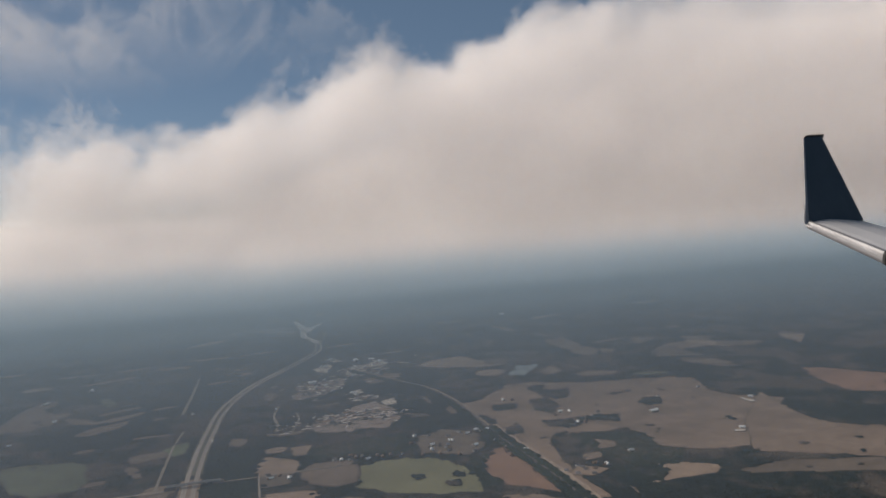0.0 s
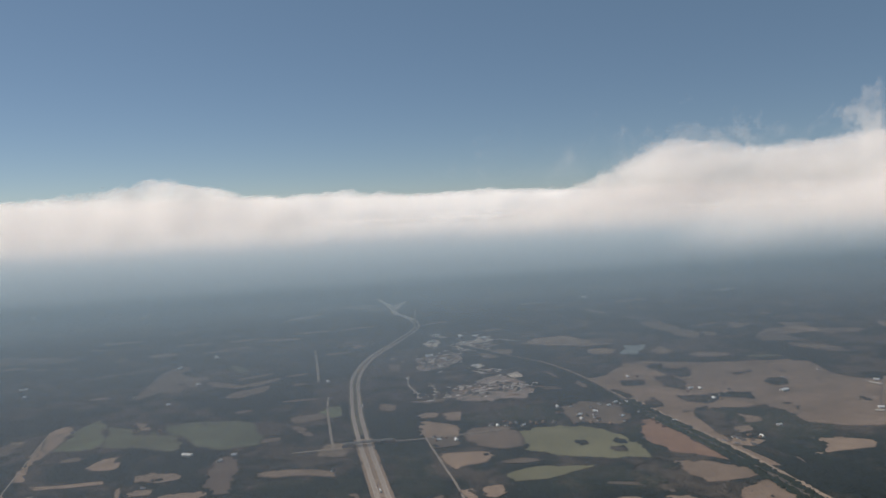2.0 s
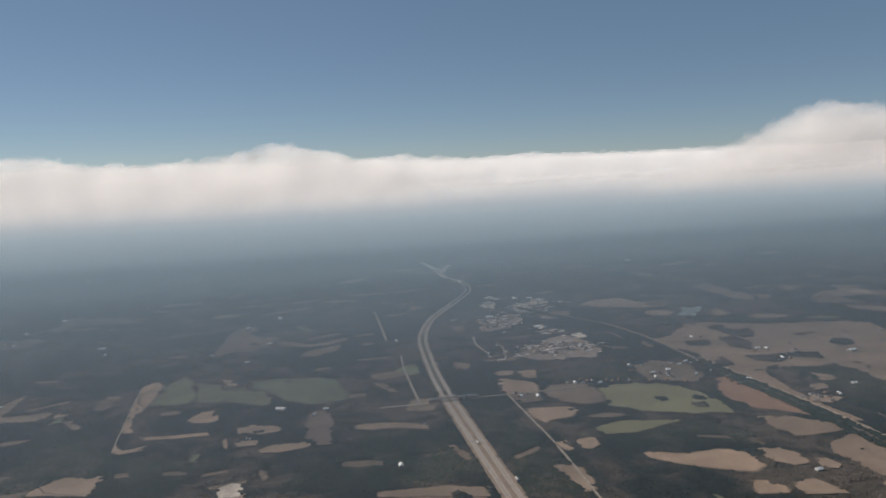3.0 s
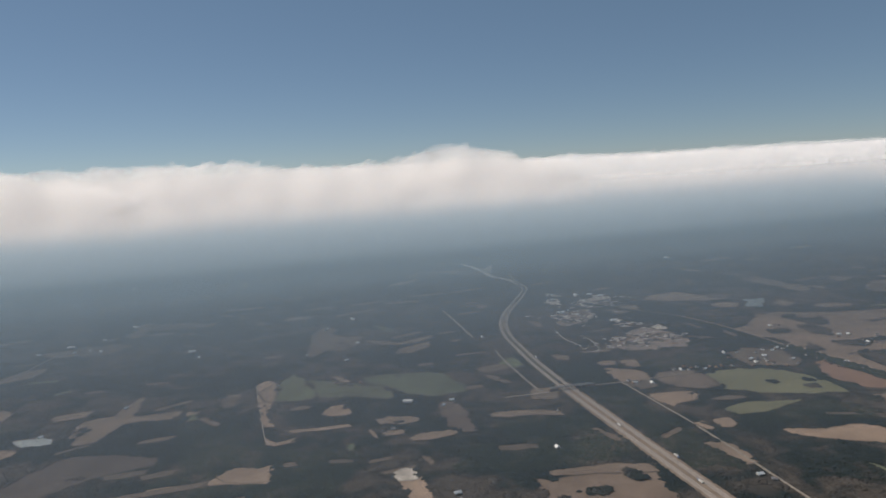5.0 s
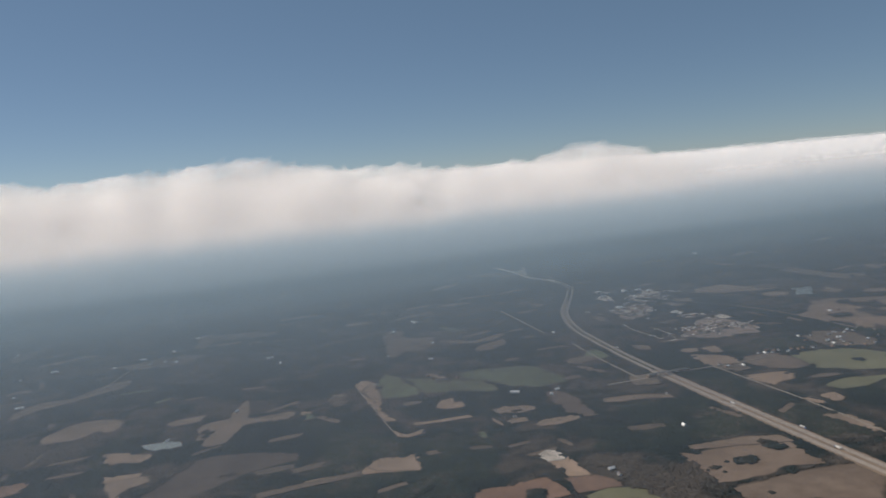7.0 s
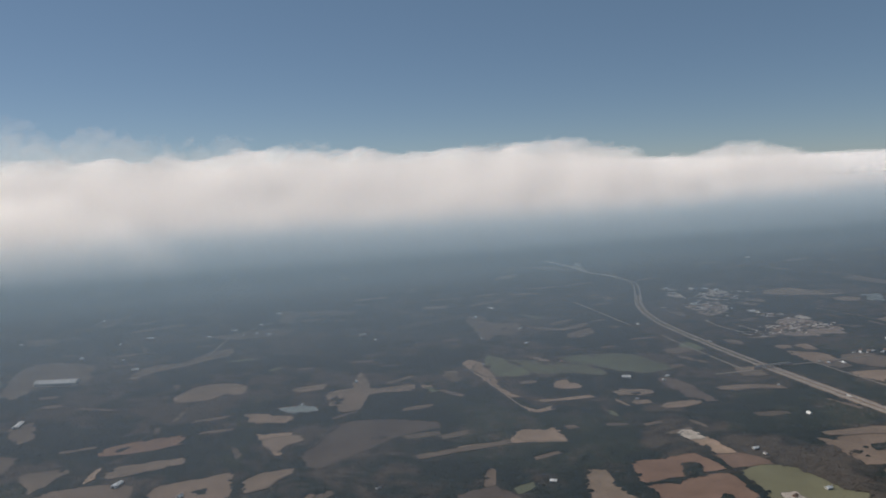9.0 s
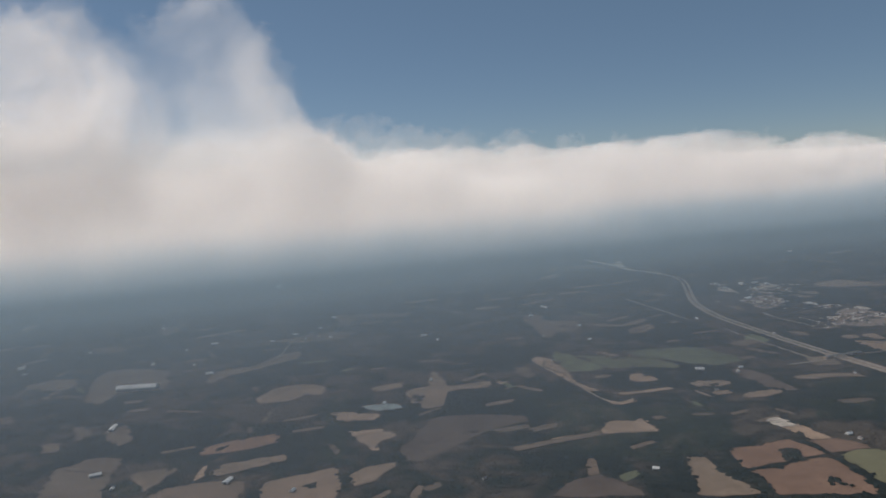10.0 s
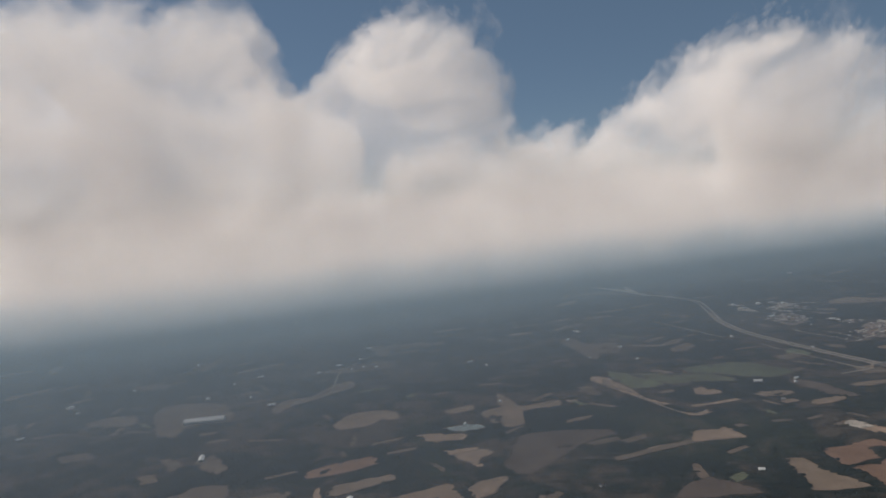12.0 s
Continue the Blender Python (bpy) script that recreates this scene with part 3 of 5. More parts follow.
field((-182, 353), (-180, 358), (-175, 345), (-174, 337), (-178, 338), kind="tan")
field((3.1, 328.5), (16.1, 325.9), (14.6, 315.8), (3.3, 315.5), kind="dull")
field((-116.7, 296.7), (-111.3, 299.9), (-99.7, 299.4), (-95, 296), (-99.6, 293), (-108.6, 292.2), (-116.4, 293.5), kind="tan")
field((78, 433), (87, 437), (88, 424), (80, 422), kind="pale")
field((-10, 397), (-1, 391), (-5, 380), (-11, 385), kind="dull")
field((157.4, 309.8), (165.1, 302.7), (162.8, 296), (154.1, 295.9), kind="brown")
field((50.9, 209.6), (57.7, 208.4), (60.9, 202.1), (58.8, 197.6), (48.3, 200.7), kind="tan")
field((19, 366), (29, 365), (25, 352), (19, 353), kind="tan")
field((-440, 396), (-432, 401), (-430, 387), (-436, 387), kind="dull")
field((21.2, 288.3), (36.5, 289.4), (44.6, 283.5), (34.6, 283.3), kind="dull")
field((-451, 382), (-443, 382), (-441, 370), (-448, 370), kind="dull")
field((-48.2, 328), (-34.8, 326.8), (-35.5, 319.6), (-43.9, 320), kind="dull")
field((-199, 388), (-193, 392), (-193, 379), (-200, 376), kind="dull")
field((-217, 378), (-211, 378), (-212, 364), (-217, 363), kind="tan")
field((65, 468), (72, 470), (73, 461), (66, 457), kind="pale")
field((6, 367), (12, 370), (17, 367), (14, 361), (7, 362), kind="tan")
field((9.9, 264), (17.9, 264.5), (17.7, 257.8), (12.6, 254.1), (8.8, 256.5), kind="tan")
field((144.7, 293.3), (152.3, 291.2), (148.9, 285.5), (142, 284.9), (141, 287.9), kind="tan")
field((-130.2, 261.6), (-127.2, 265.4), (-122.7, 264.5), (-122.5, 259.2), (-123, 254.7), (-129.8, 255.9), kind="pale")
field((-374.2, 307), (-371.2, 316.9), (-369.2, 318.6), (-369.9, 306.4), (-373.6, 302.7), kind="tan")
field((-219, 371), (-213, 373), (-210, 364), (-215, 364), kind="dullgreen")
field((-129, 306.9), (-124.7, 309.5), (-117.6, 307.8), (-118.3, 302.9), (-127.5, 303.9), kind="tan")
field((142.2, 291.7), (151.3, 289.8), (146.8, 285.5), (140.6, 287.2), kind="tan")
field((85.2, 218.3), (89.6, 218), (90.4, 211.6), (87.3, 209.1), (83.3, 211.4), kind="tan")
field((-130.4, 200.8), (-125.2, 199.7), (-126.9, 192.9), (-132.5, 194.6), kind="pale")
field((0.8, 263.9), (6, 265.3), (5.5, 255.8), (2.3, 254.5), kind="tan")
field((-133.2, 312.9), (-131.2, 316.3), (-129.9, 300.9), (-132.1, 304.8), kind="tan")
field((263, 337), (266, 327), (263, 326), (262, 333), kind="pale")
field((223.9, 291.2), (228.7, 289.2), (226.1, 287.2), (222.3, 288.8), kind="pale")


# ---- water ----
def pond(*corners, label):
    line = patch_outline(corners, 1.2, 5.0)
    n = len(line)
    verts = [(p.x, p.y, 0.3) for p in line] + [(p.x, p.y, -0.2) for p in line]
    OPEN.append(([(p.x, p.y) for p in line], 0.0))
    return tagged(mesh_of("pond", verts, [tuple(range(n))] + [(i, (i + 1) % n, n + (i + 1) % n, n + i) for i in range(n)], WATER), label, "pond", kind="structure")


pond((188, 481), (204, 478), (181, 450), (170, 455), label="pale pond reflecting the sky beside stubble fields")
pond((-296, 369), (-279, 368), (-274, 357), (-288, 358), label="small blue-grey farm pond among trees")


# ---- roads ----
def keep_open(line, left, right):
    for p, q in zip(line, line[2::1]):
        t = (q - p).normalized()
        s = Vector((t.y, -t.x))
        OPEN.append(([tuple(p + s * left), tuple(p + s * right), tuple(q + s * right), tuple(q + s * left)], 0.0))


HIGHWAY = smooth_line([(-36, -300), (-34, -120), (-32, 60), (-31, 130), (-30.3, 200), (-29.4, 245), (-28.4, 290), (-27, 340), (-24.6, 382), (-21, 418), (-16.5, 455), (-8, 489), (6, 525), (27, 563), (50, 605), (61, 630), (65, 655), (66, 672)], 8)
highway = tagged(new("highway"), "four-lane highway with a dry grass median through woods", "road", kind="structure")
strip("verge", [p for p in HIGHWAY if p.y < 345], -4.4, 4.4, -0.1, 0.3, VERGE, highway, 0.7)
strip("verge", [p for p in HIGHWAY if 340 < p.y < 480], -4.0, 4.0, -0.1, 0.296, ROUGH_VERGE, highway, 0.8)
strip("verge", [p for p in HIGHWAY if 474 < p.y < 570], -3.3, 3.3, -0.1, 0.3, VERGE, highway, 0.6)
for off in (-2.05, 2.05):
    strip("carriageway", HIGHWAY, off - 1.0, off + 1.0, 0.1, 0.35, PAVEMENT, highway)
    for x in (off - 0.85, off + 0.85):
        strip("edge_line", HIGHWAY, x - 0.04, x + 0.04, 0.2, 0.356, LINE_PAINT, highway)
keep_open(HIGHWAY, -4.7, 4.7)

PALE_CUT = plain_material("bare_pale_soil", (0.62, 0.55, 0.47), 1.0, 0.3)
FAR_ROAD = smooth_line([(66, 672), (64, 690), (58, 722), (62, 780), (57, 840)], 6)
far_road = tagged(strip("far_road", FAR_ROAD, -3.2, 3.2, -0.1, 0.28, PALE_CUT, None, 1.0), "pale cleared road cutting through distant woods", "road", kind="structure")
keep_open(FAR_ROAD, -5, 5)

RAIL = smooth_line([(72, 540), (80, 526), (95, 488), (111, 453), (117, 420), (119, 386), (118.5, 354), (119.5, 318), (121, 290), (121.5, 262), (121, 235), (119.5, 205), (119, 150), (120, 90), (124, -60), (130, -300)], 8)
railway = tagged(new("railway"), "dark single railway line on a ballast bed beside trees", "railway", kind="structure")
strip("ballast", RAIL, -1.3, 1.3, -0.1, 0.38, BALLAST, railway, 0.2)
for off in (-0.15, 0.15):
    strip("rail", RAIL, off - 0.02, off + 0.02, 0.36, 0.42, STEEL, railway)
FAR_RAIL, NEAR_RAIL = [p for p in RAIL if p.y > 350], [p for p in RAIL if p.y < 358]
strip("verge", FAR_RAIL, -3.3, -1.2, -0.1, 0.28, VERGE, railway, 0.5)
strip("verge", NEAR_RAIL, -6.6, -4.0, -0.1, 0.28, VERGE, railway, 1.4)
keep_open(FAR_RAIL, -3.5, 1.2)
keep_open(NEAR_RAIL, -6.8, 1.2)


def lane(points, width=1.3, label="narrow pale country lane between fields"):
    line = smooth_line(points, 6)
    tagged(strip("country_lane", line, -width / 2, width / 2, -0.1, 0.31, GRAVEL, None, 0.15), label, "lane", "country lanes", "structure")
    keep_open(line, -width * 0.6 - 0.7, width * 0.6 + 0.7)


lane([(-15, 331.5), (2, 330), (40, 328)])
lane([(2, 330), (1.5, 299), (1, 266), (-2, 221), (-6, 170)], 0.9)
lane([(-62, 332), (-47, 331), (-37, 330.5)])
lane([(-42, 331), (-41, 360), (-39, 397), (-36, 425)])
lane([(-39, 463), (-36, 520), (-34, 567)], 2.0, "straight pale cutting through dark woods")
lane([(-183, 412), (-180, 349), (-177, 316), (-165, 318)], 0.45)
lane([(-335, 505), (-320, 560), (-290, 600), (-255, 645)], 1.6)
lane([(18, 453), (14, 432), (15, 411), (13, 399)], 1.4, "pale haul track at an industrial site")
lane([(27, 433), (27, 416), (22, 395)], 1.2, "pale haul track at an industrial site")
lane([(66, 664), (74, 700), (82, 736)], 2.4, "short pale road stub into distant woods")


# ---- highway bridge ----
def overpass():
    ob = tagged(new("overpass_bridge"), "concrete road bridge crossing over the highway", "bridge")
    ob.matrix_world = pose(-25.5, 331, 0.2, 0, 0, -2)
    part("deck", boxed(-11.5, 11.5, -0.95, 0.95, 1.3, 1.55, bevel=0.03), CONCRETE, ob)
    part("road_surface", boxed(-11.5, 11.5, -0.75, 0.75, 1.553, 1.575), ASPHALT, ob)
    for y in (-0.9, 0.9):
        part("parapet", boxed(-11.5, 11.5, y - 0.05, y + 0.05, 1.55, 1.76), CONCRETE, ob)
    for x in (-5.2, 0.0, 5.2):
        part("pier", boxed(x - 0.14, x + 0.14, -0.7, 0.7, -0.2, 1.3, bevel=0.03), CONCRETE, ob)
    for s in (-1, 1):
        part("abutment_slope", prism(bmesh.new(), [(-1.6, -0.3), (1.6, -0.3), (0.8, 1.3), (-0.8, 1.3)], s * 7.6, s * 12.5), VERGE, ob)


overpass()


# ---- buildings ----
HOME = []


def house(width, depth, high, wall, roof, barn=False):
    """A gabled building with its ridge along x; width is along the ridge."""
    ob = new("barn" if barn else "house")
    w, d = width / 2, depth / 2
    rise = depth * (0.22 if barn else 0.34)
    body = part("wall", prism(bmesh.new(), [(-d, 0.0), (d, 0.0), (d, high), (0, high + rise), (-d, high)], -w, w), wall, ob)
    o, k = 0.14, rise / d
    t = 0.07
    part("roof", prism(bmesh.new(), [(-d - o, high - o * k + 0.01), (0, high + rise + 0.01), (d + o, high - o * k + 0.01), (d + o, high - o * k + t), (0, high + rise + t + 0.02), (-d - o, high - o * k + t)], -w - o, w + o), roof, ob)
    if barn:
        part("door", boxed(-w - 0.03, -w + 0.02, -d * 0.4, d * 0.4, 0.0, high * 0.85), DARK, ob)
        for x in (-w * 0.5, w * 0.5):
            part("vent", boxed(x - 0.1, x + 0.1, -0.1, 0.1, high + rise, high + rise + 0.18, bevel=0.02), roof, ob)
    else:
        part("chimney", boxed(w * 0.45, w * 0.45 + 0.16, -0.35, -0.18, high, high + rise + 0.22), WALL_BRICK, ob)
        part("door", boxed(-0.12, 0.12, -d - 0.03, -d + 0.01, 0.0, 0.44), DARK, ob)
        for x in (-w * 0.6, w * 0.55):
            part("window", boxed(x - 0.14, x + 0.14, -d - 0.02, -d + 0.01, 0.2, 0.46), DARK, ob)
    return ob


KINDS = [
    (house(1.9, 1.2, 0.45, WALL_WHITE, ROOF_GREY), "white-sided house with a grey shingle roof near woods"),
    (house(1.9, 1.3, 0.46, WALL_BRICK, ROOF_BROWN), "small brick house with a brown shingle roof near woods"),
    (house(2.4, 1.5, 0.5, WALL_WHITE, ROOF_METAL), "white house with a bright metal roof beside a field"),
    (house(4.8, 2.4, 0.8, WALL_WHITE, ROOF_METAL, True), "long white metal-roofed farm barn beside a field"),
    (house(8.5, 2.6, 0.8, WALL_WHITE, ROOF_METAL, True), "very long low white poultry house"),
    (house(5.4, 3.6, 1.1, WALL_WHITE, ROOF_METAL, True), "large pale flat-roofed industrial shed on bare ground"),
    (house(25.0, 6.5, 1.4, WALL_WHITE, ROOF_METAL, True), "extremely long bright white livestock shed beside a field"),
]
for ob, words in KINDS:
    barn = ob.name.startswith("barn")
    tagged(ob, words, "barn" if barn else "house", "farm buildings" if barn else "scattered houses")
FIRST = [True] * len(KINDS)


def settle(kind, x, y, turn):
    HOME.append((x, y, max(3.2, KINDS[kind][0].children[0].dimensions.x * 0.75)))
    m = pose(x, y, 0.2, 0, 0, turn)
    if FIRST[kind]:
        FIRST[kind] = False
        KINDS[kind][0].matrix_world = m
    else:
        copy_thing(KINDS[kind][0], m)


# ---- spoil heaps at the quarry ----
SPOIL = FIELD["pale"]


def heap(x, y, wide, long, high, turn, seed):
    """A lopsided heap of spoil with a broken crest."""
    rings, n = [(1.0, 0.0), (0.78, 0.35), (0.5, 0.72), (0.22, 0.97)], 14
    verts = []
    for r, lift in rings:
        for i in range(n):
            a = 2 * math.pi * i / n
            k = 1 + 0.3 * noise.noise((math.cos(a) * 1.3, math.sin(a) * 1.3, seed + r))
            verts.append((wide * r * k * math.cos(a), long * r * k * math.sin(a), high * lift * (1 + 0.35 * noise.noise((a, r * 3, seed)))))
    verts.append((0, 0, high))
    faces = [(j * n + i, j * n + (i + 1) % n, (j + 1) * n + (i + 1) % n, (j + 1) * n + i) for j in range(len(rings) - 1) for i in range(n)]
    top = (len(rings) - 1) * n
    faces += [(top + i, top + (i + 1) % n, len(verts) - 1) for i in range(n)]
    ob = tagged(mesh_of("spoil_heap", verts, faces, SPOIL), "pale heap of broken rock on bare quarry ground", "spoil heap", "spoil heaps")
    ob.matrix_world = pose(x, y, 0.05, 0, 0, turn)


heaps = random.Random(21)
for cx, cy, count, sx, sy in ((47, 490, 14, 13, 16), (60, 405, 16, 18, 12), (98, 520, 6, 12, 8), (88, 435, 4, 7, 8)):
    for i in range(count):
        heap(cx + heaps.uniform(-sx, sx), cy + heaps.uniform(-sy, sy), heaps.uniform(1.2, 3.0), heaps.uniform(0.9, 2.0), heaps.uniform(0.5, 1.3), heaps.uniform(0, 180), i * 2.3 + cx)


def streaks(name, spots, wide, material, label, seed, lift):
    """Ragged streaks of loose ground strewn over the site, low mounds in one mesh."""
    r = random.Random(seed)
    verts, faces = [], []
    for cx, cy, sx, sy, count in spots:
        for _ in range(count):
            x, y = cx + r.gauss(0, sx), cy + r.gauss(0, sy)
            long, thin, turn = wide * r.uniform(0.5, 1.6), wide * r.uniform(0.12, 0.3), r.gauss(0.1, 0.45)
            n, first = 14, len(verts)
            for i in range(n):
                a = 2 * math.pi * i / n
                k = r.uniform(0.55, 1.25)
                u, v = long * k * math.cos(a), thin * k * math.sin(a)
                verts.append((x + u * math.cos(turn) - v * math.sin(turn), y + u * math.sin(turn) + v * math.cos(turn), 0.1))
            verts.append((x, y, lift * r.uniform(0.5, 1.2)))
            faces += [(first + i, first + (i + 1) % n, first + n) for i in range(n)]
    tagged(mesh_of(name, verts, faces, material), label, "rubble", kind="stuff")


PALE_ROCK = plain_material("crushed_pale_rock", (0.8, 0.69, 0.6), 1.0, 0.4)
ORANGE_CLAY = plain_material("dug_orange_clay", (0.42, 0.27, 0.18), 1.0, 0.4)
WET_PIT = plain_material("dark_pit_floor", (0.11, 0.1, 0.09), 0.8, 0.4)
ROCKS = ((80, 528, 13, 12, 46), (104, 545, 8, 8, 18), (20, 402, 8, 7, 22), (50, 409, 12, 8, 55), (76, 402, 9, 6, 30), (46, 490, 11, 13, 70), (84, 515, 11, 9, 26), (70, 448, 8, 6, 16))
PITS = ((84, 530, 13, 12, 16), (52, 408, 14, 9, 34), (76, 402, 9, 7, 18), (46, 492, 12, 14, 40), (88, 520, 12, 9, 16), (70, 448, 8, 6, 10))
streaks("wet_pits", PITS, 3.6, WET_PIT, "dark wet hollows in churned quarry ground", 3, 0.45)
streaks("clay_banks", PITS, 3.4, ORANGE_CLAY, "orange clay banks in churned quarry ground", 5, 0.6)
streaks("crushed_rock", ROCKS, 3.0, PALE_ROCK, "pale crushed rock strewn over quarry ground", 9, 0.75)
for cx, cy, sx, sy, count in PITS:
    OPEN.append(([(cx + 1.3 * sx * math.cos(a), cy + 1.3 * sy * math.sin(a)) for a in [k * math.pi / 8 for k in range(16)]], 1.0))
# ---- houses and barns ----
settle(1, -128, 197, 20)
settle(2, -113, 198, 5)
settle(2, 112, 206, 20)
settle(0, -5, 206, -30)
settle(2, 80, 210, 0)
settle(2, -7, 211, 0)
settle(0, -112, 231, 90)
settle(2, -112, 237, 5)
settle(2, -200, 238, -30)
settle(0, -263, 256, 20)
settle(2, -63, 262, 85)
settle(0, 131, 272, -30)
settle(1, 140, 274, 5)
settle(2, -335, 276, 60)
settle(2, 147, 276, 85)
settle(0, 128, 277, -30)
settle(0, 136, 278, 5)
settle(2, 165, 287, 0)
settle(3, -360, 296, 60)
settle(0, -45, 303, 60)
settle(2, -406, 308, 85)
settle(2, 123, 310, -30)
settle(0, -122, 311, -30)
settle(0, 116, 317, 85)
settle(2, 15, 322, 85)
settle(1, 85, 323, 90)
settle(0, 90, 325, 0)
settle(1, 6, 325, 85)
settle(1, 11, 327, 90)
settle(0, 115, 330, 60)
settle(2, 83, 330, 85)
settle(2, -93, 333, 60)
settle(0, 44, 334, 20)
settle(2, 85, 337, 20)
settle(2, 164, 337, 85)
settle(2, -87, 339, 5)
settle(2, 95, 339, -30)
settle(0, 170, 341, 60)
settle(2, 106, 346, 20)
settle(3, -108, 346, -30)
settle(2, 117, 348, 20)
settle(2, 112, 350, 20)
settle(0, 103, 351, -30)
settle(1, 159, 354, -30)
settle(2, 169, 357, 90)
settle(2, 164, 359, 0)
settle(0, 226, 360, 85)
settle(0, 258, 367, 0)
settle(2, -283, 369, 60)
settle(4, -421, 393, 85)
settle(1, 150, 395, 0)
settle(2, 145, 397, 85)
settle(2, -250, 400, 60)
settle(0, -171, 406, 0)
settle(2, -128, 443, 20)
settle(0, 16, 448, 85)
settle(2, 67, 456, 90)
settle(2, -33, 461, 90)
settle(3, 66, 462, 5)
settle(0, -151, 470, 90)
settle(3, -379, 486, 0)
settle(2, -115, 487, 20)
settle(2, 52, 494, 0)
settle(2, -221, 499, 85)
settle(3, -532, 504, 20)
settle(5, 44, 505, 5)
settle(6, -421, 472, -14)
settle(2, 53, 512, 60)
settle(2, -391, 518, 90)
settle(3, -227, 519, 5)
settle(3, -420, 534, 85)
settle(3, -132, 542, 60)
settle(2, 81, 543, 85)
settle(5, 100, 552, 60)
settle(2, -293, 555, -30)
settle(2, -508, 555, 0)
settle(2, -312, 561, 60)
settle(2, -302, 562, 90)
settle(3, 97, 565, -30)
settle(2, -337, 566, -30)
settle(5, 85, 567, 90)
settle(3, -108, 569, 90)
settle(2, -401, 572, 90)
settle(2, -109, 575, 90)
settle(5, 66, 579, 60)
settle(3, -517, 580, 20)
settle(3, -319, 581, 0)
settle(3, -381, 583, 20)
settle(2, -298, 596, -30)
settle(2, -476, 606, 0)
settle(3, -282, 638, -30)
settle(3, -431, 679, 85)
settle(5, 269, 725, -30)
settle(5, -323, 886, 20)
settle(5, -381, 959, 90)
settle(2, 269, 335, -25)
settle(2, 229, 292, -20)
settle(3, 208, 336, 10)
settle(5, 58, 556, 12)
settle(1, 91, 327, -20)
settle(1, 93, 318, 90)
settle(1, 76, 344, 0)
settle(2, 104, 327, 30)
settle(0, 114, 347, 0)
settle(0, 96, 347, -20)
settle(0, 92, 334, 0)
settle(2, 80, 354, 80)
settle(3, -416, 327, 10)
settle(3, -516, 574, 0)
settle(1, 77, 325, 80)
settle(1, 108, 347, -20)
settle(0, 103, 350, 90)
settle(0, 68, 330, 80)
settle(0, 87, 352, 30)
settle(0, 101, 319, 30)
settle(0, 90, 330, 80)
settle(0, 37, 337, 10)
settle(2, 40, 335, 80)
settle(1, 45, 340, 10)
settle(1, 47, 336, 80)
settle(0, 50, 336, 80)
settle(2, 52, 331, 30)
settle(1, 57, 334, 80)
settle(1, 59, 331, 80)
settle(1, 63, 332, 90)
settle(1, 143, 280, 0)
settle(0, 135, 280, 0)
settle(1, 146, 276, 30)
settle(0, 137, 269, -20)
settle(0, 136, 275, -20)
settle(2, 7, 325, 10)
settle(0, 15, 324, 80)
settle(0, 6, 330, 30)
settle(1, 164, 341, 10)
settle(0, 182, 349, -20)
settle(0, 175, 343, 80)
settle(0, 159, 333, 10)
settle(1, 167, 335, 80)
settle(1, -140, 405, 10)
settle(1, -139, 396, -20)
settle(1, -126, 391, 90)
settle(1, 117, 328, -20)
settle(1, 116, 322, -20)
settle(1, 115, 316, 0)
settle(1, 114, 311, 0)
settle(1, 114, 305, 30)


# ---- trucks on the highway ----
def truck():
    ob = tagged(new("truck"), "white box trailer truck with a blue cab on the highway", "truck", "trucks on the highway")
    part("trailer", boxed(-0.28, 0.28, -1.3, 1.2, 0.25, 0.85, bevel=0.03), WALL_WHITE, ob)
    cab = part("cab", boxed(-0.26, 0.26, 1.26, 1.85, 0.14, 0.72, bevel=0.06), CAB, ob, "blue painted cab")
    part("windscreen", boxed(-0.21, 0.21, 1.83, 1.87, 0.45, 0.64), DARK, cab)
    for x in (-0.24, 0.24):
        for y in (-1.05, -0.75, 0.95, 1.6):
            bm = bmesh.new()
            bmesh.ops.create_cone(bm, cap_ends=True, segments=10, radius1=0.11, radius2=0.11, depth=0.08, matrix=pose(x, y, 0.11, 0, 90, 0))
            part("wheel", bm, TYRE, ob)
    return ob


first_truck = truck()
first_truck.matrix_world = pose(-29.05, 274, 0.275, 0, 0, 0)
for x, y, turn in ((-24.95, 236, 180), (-29.6, 213, 0), (-19.6, 395, 176)):
    copy_thing(first_truck, pose(x, y, 0.275, 0, 0, turn))


# ---- woods ----
def inside(px, py, corners):
    hit = np.zeros(len(px), bool)
    c = np.array(corners)
    x0, y0 = c.min(0)
    x1, y1 = c.max(0)
    near = np.nonzero((px > x0) & (px < x1) & (py > y0) & (py < y1))[0]
    if not len(near):
        return hit
    x, y, got = px[near], py[near], np.zeros(len(near), bool)
    for (ax, ay), (bx, by) in zip(c, np.roll(c, -1, 0)):
        if ay != by:
            got ^= ((ay > y) != (by > y)) & (x < (bx - ax) * (y - ay) / (by - ay) + ax)
    hit[near] = got
    return hit


gen = np.random.default_rng(11)


def scatter(x0, x1, y0, y1, step):
    nx, ny = int((x1 - x0) / step), int((y1 - y0) / step)
    gx, gy = np.meshgrid(np.arange(nx), np.arange(ny))
    px = x0 + (gx.ravel() + gen.random(nx * ny)) * step
    py = y0 + (gy.ravel() + gen.random(nx * ny)) * step
    return px, py


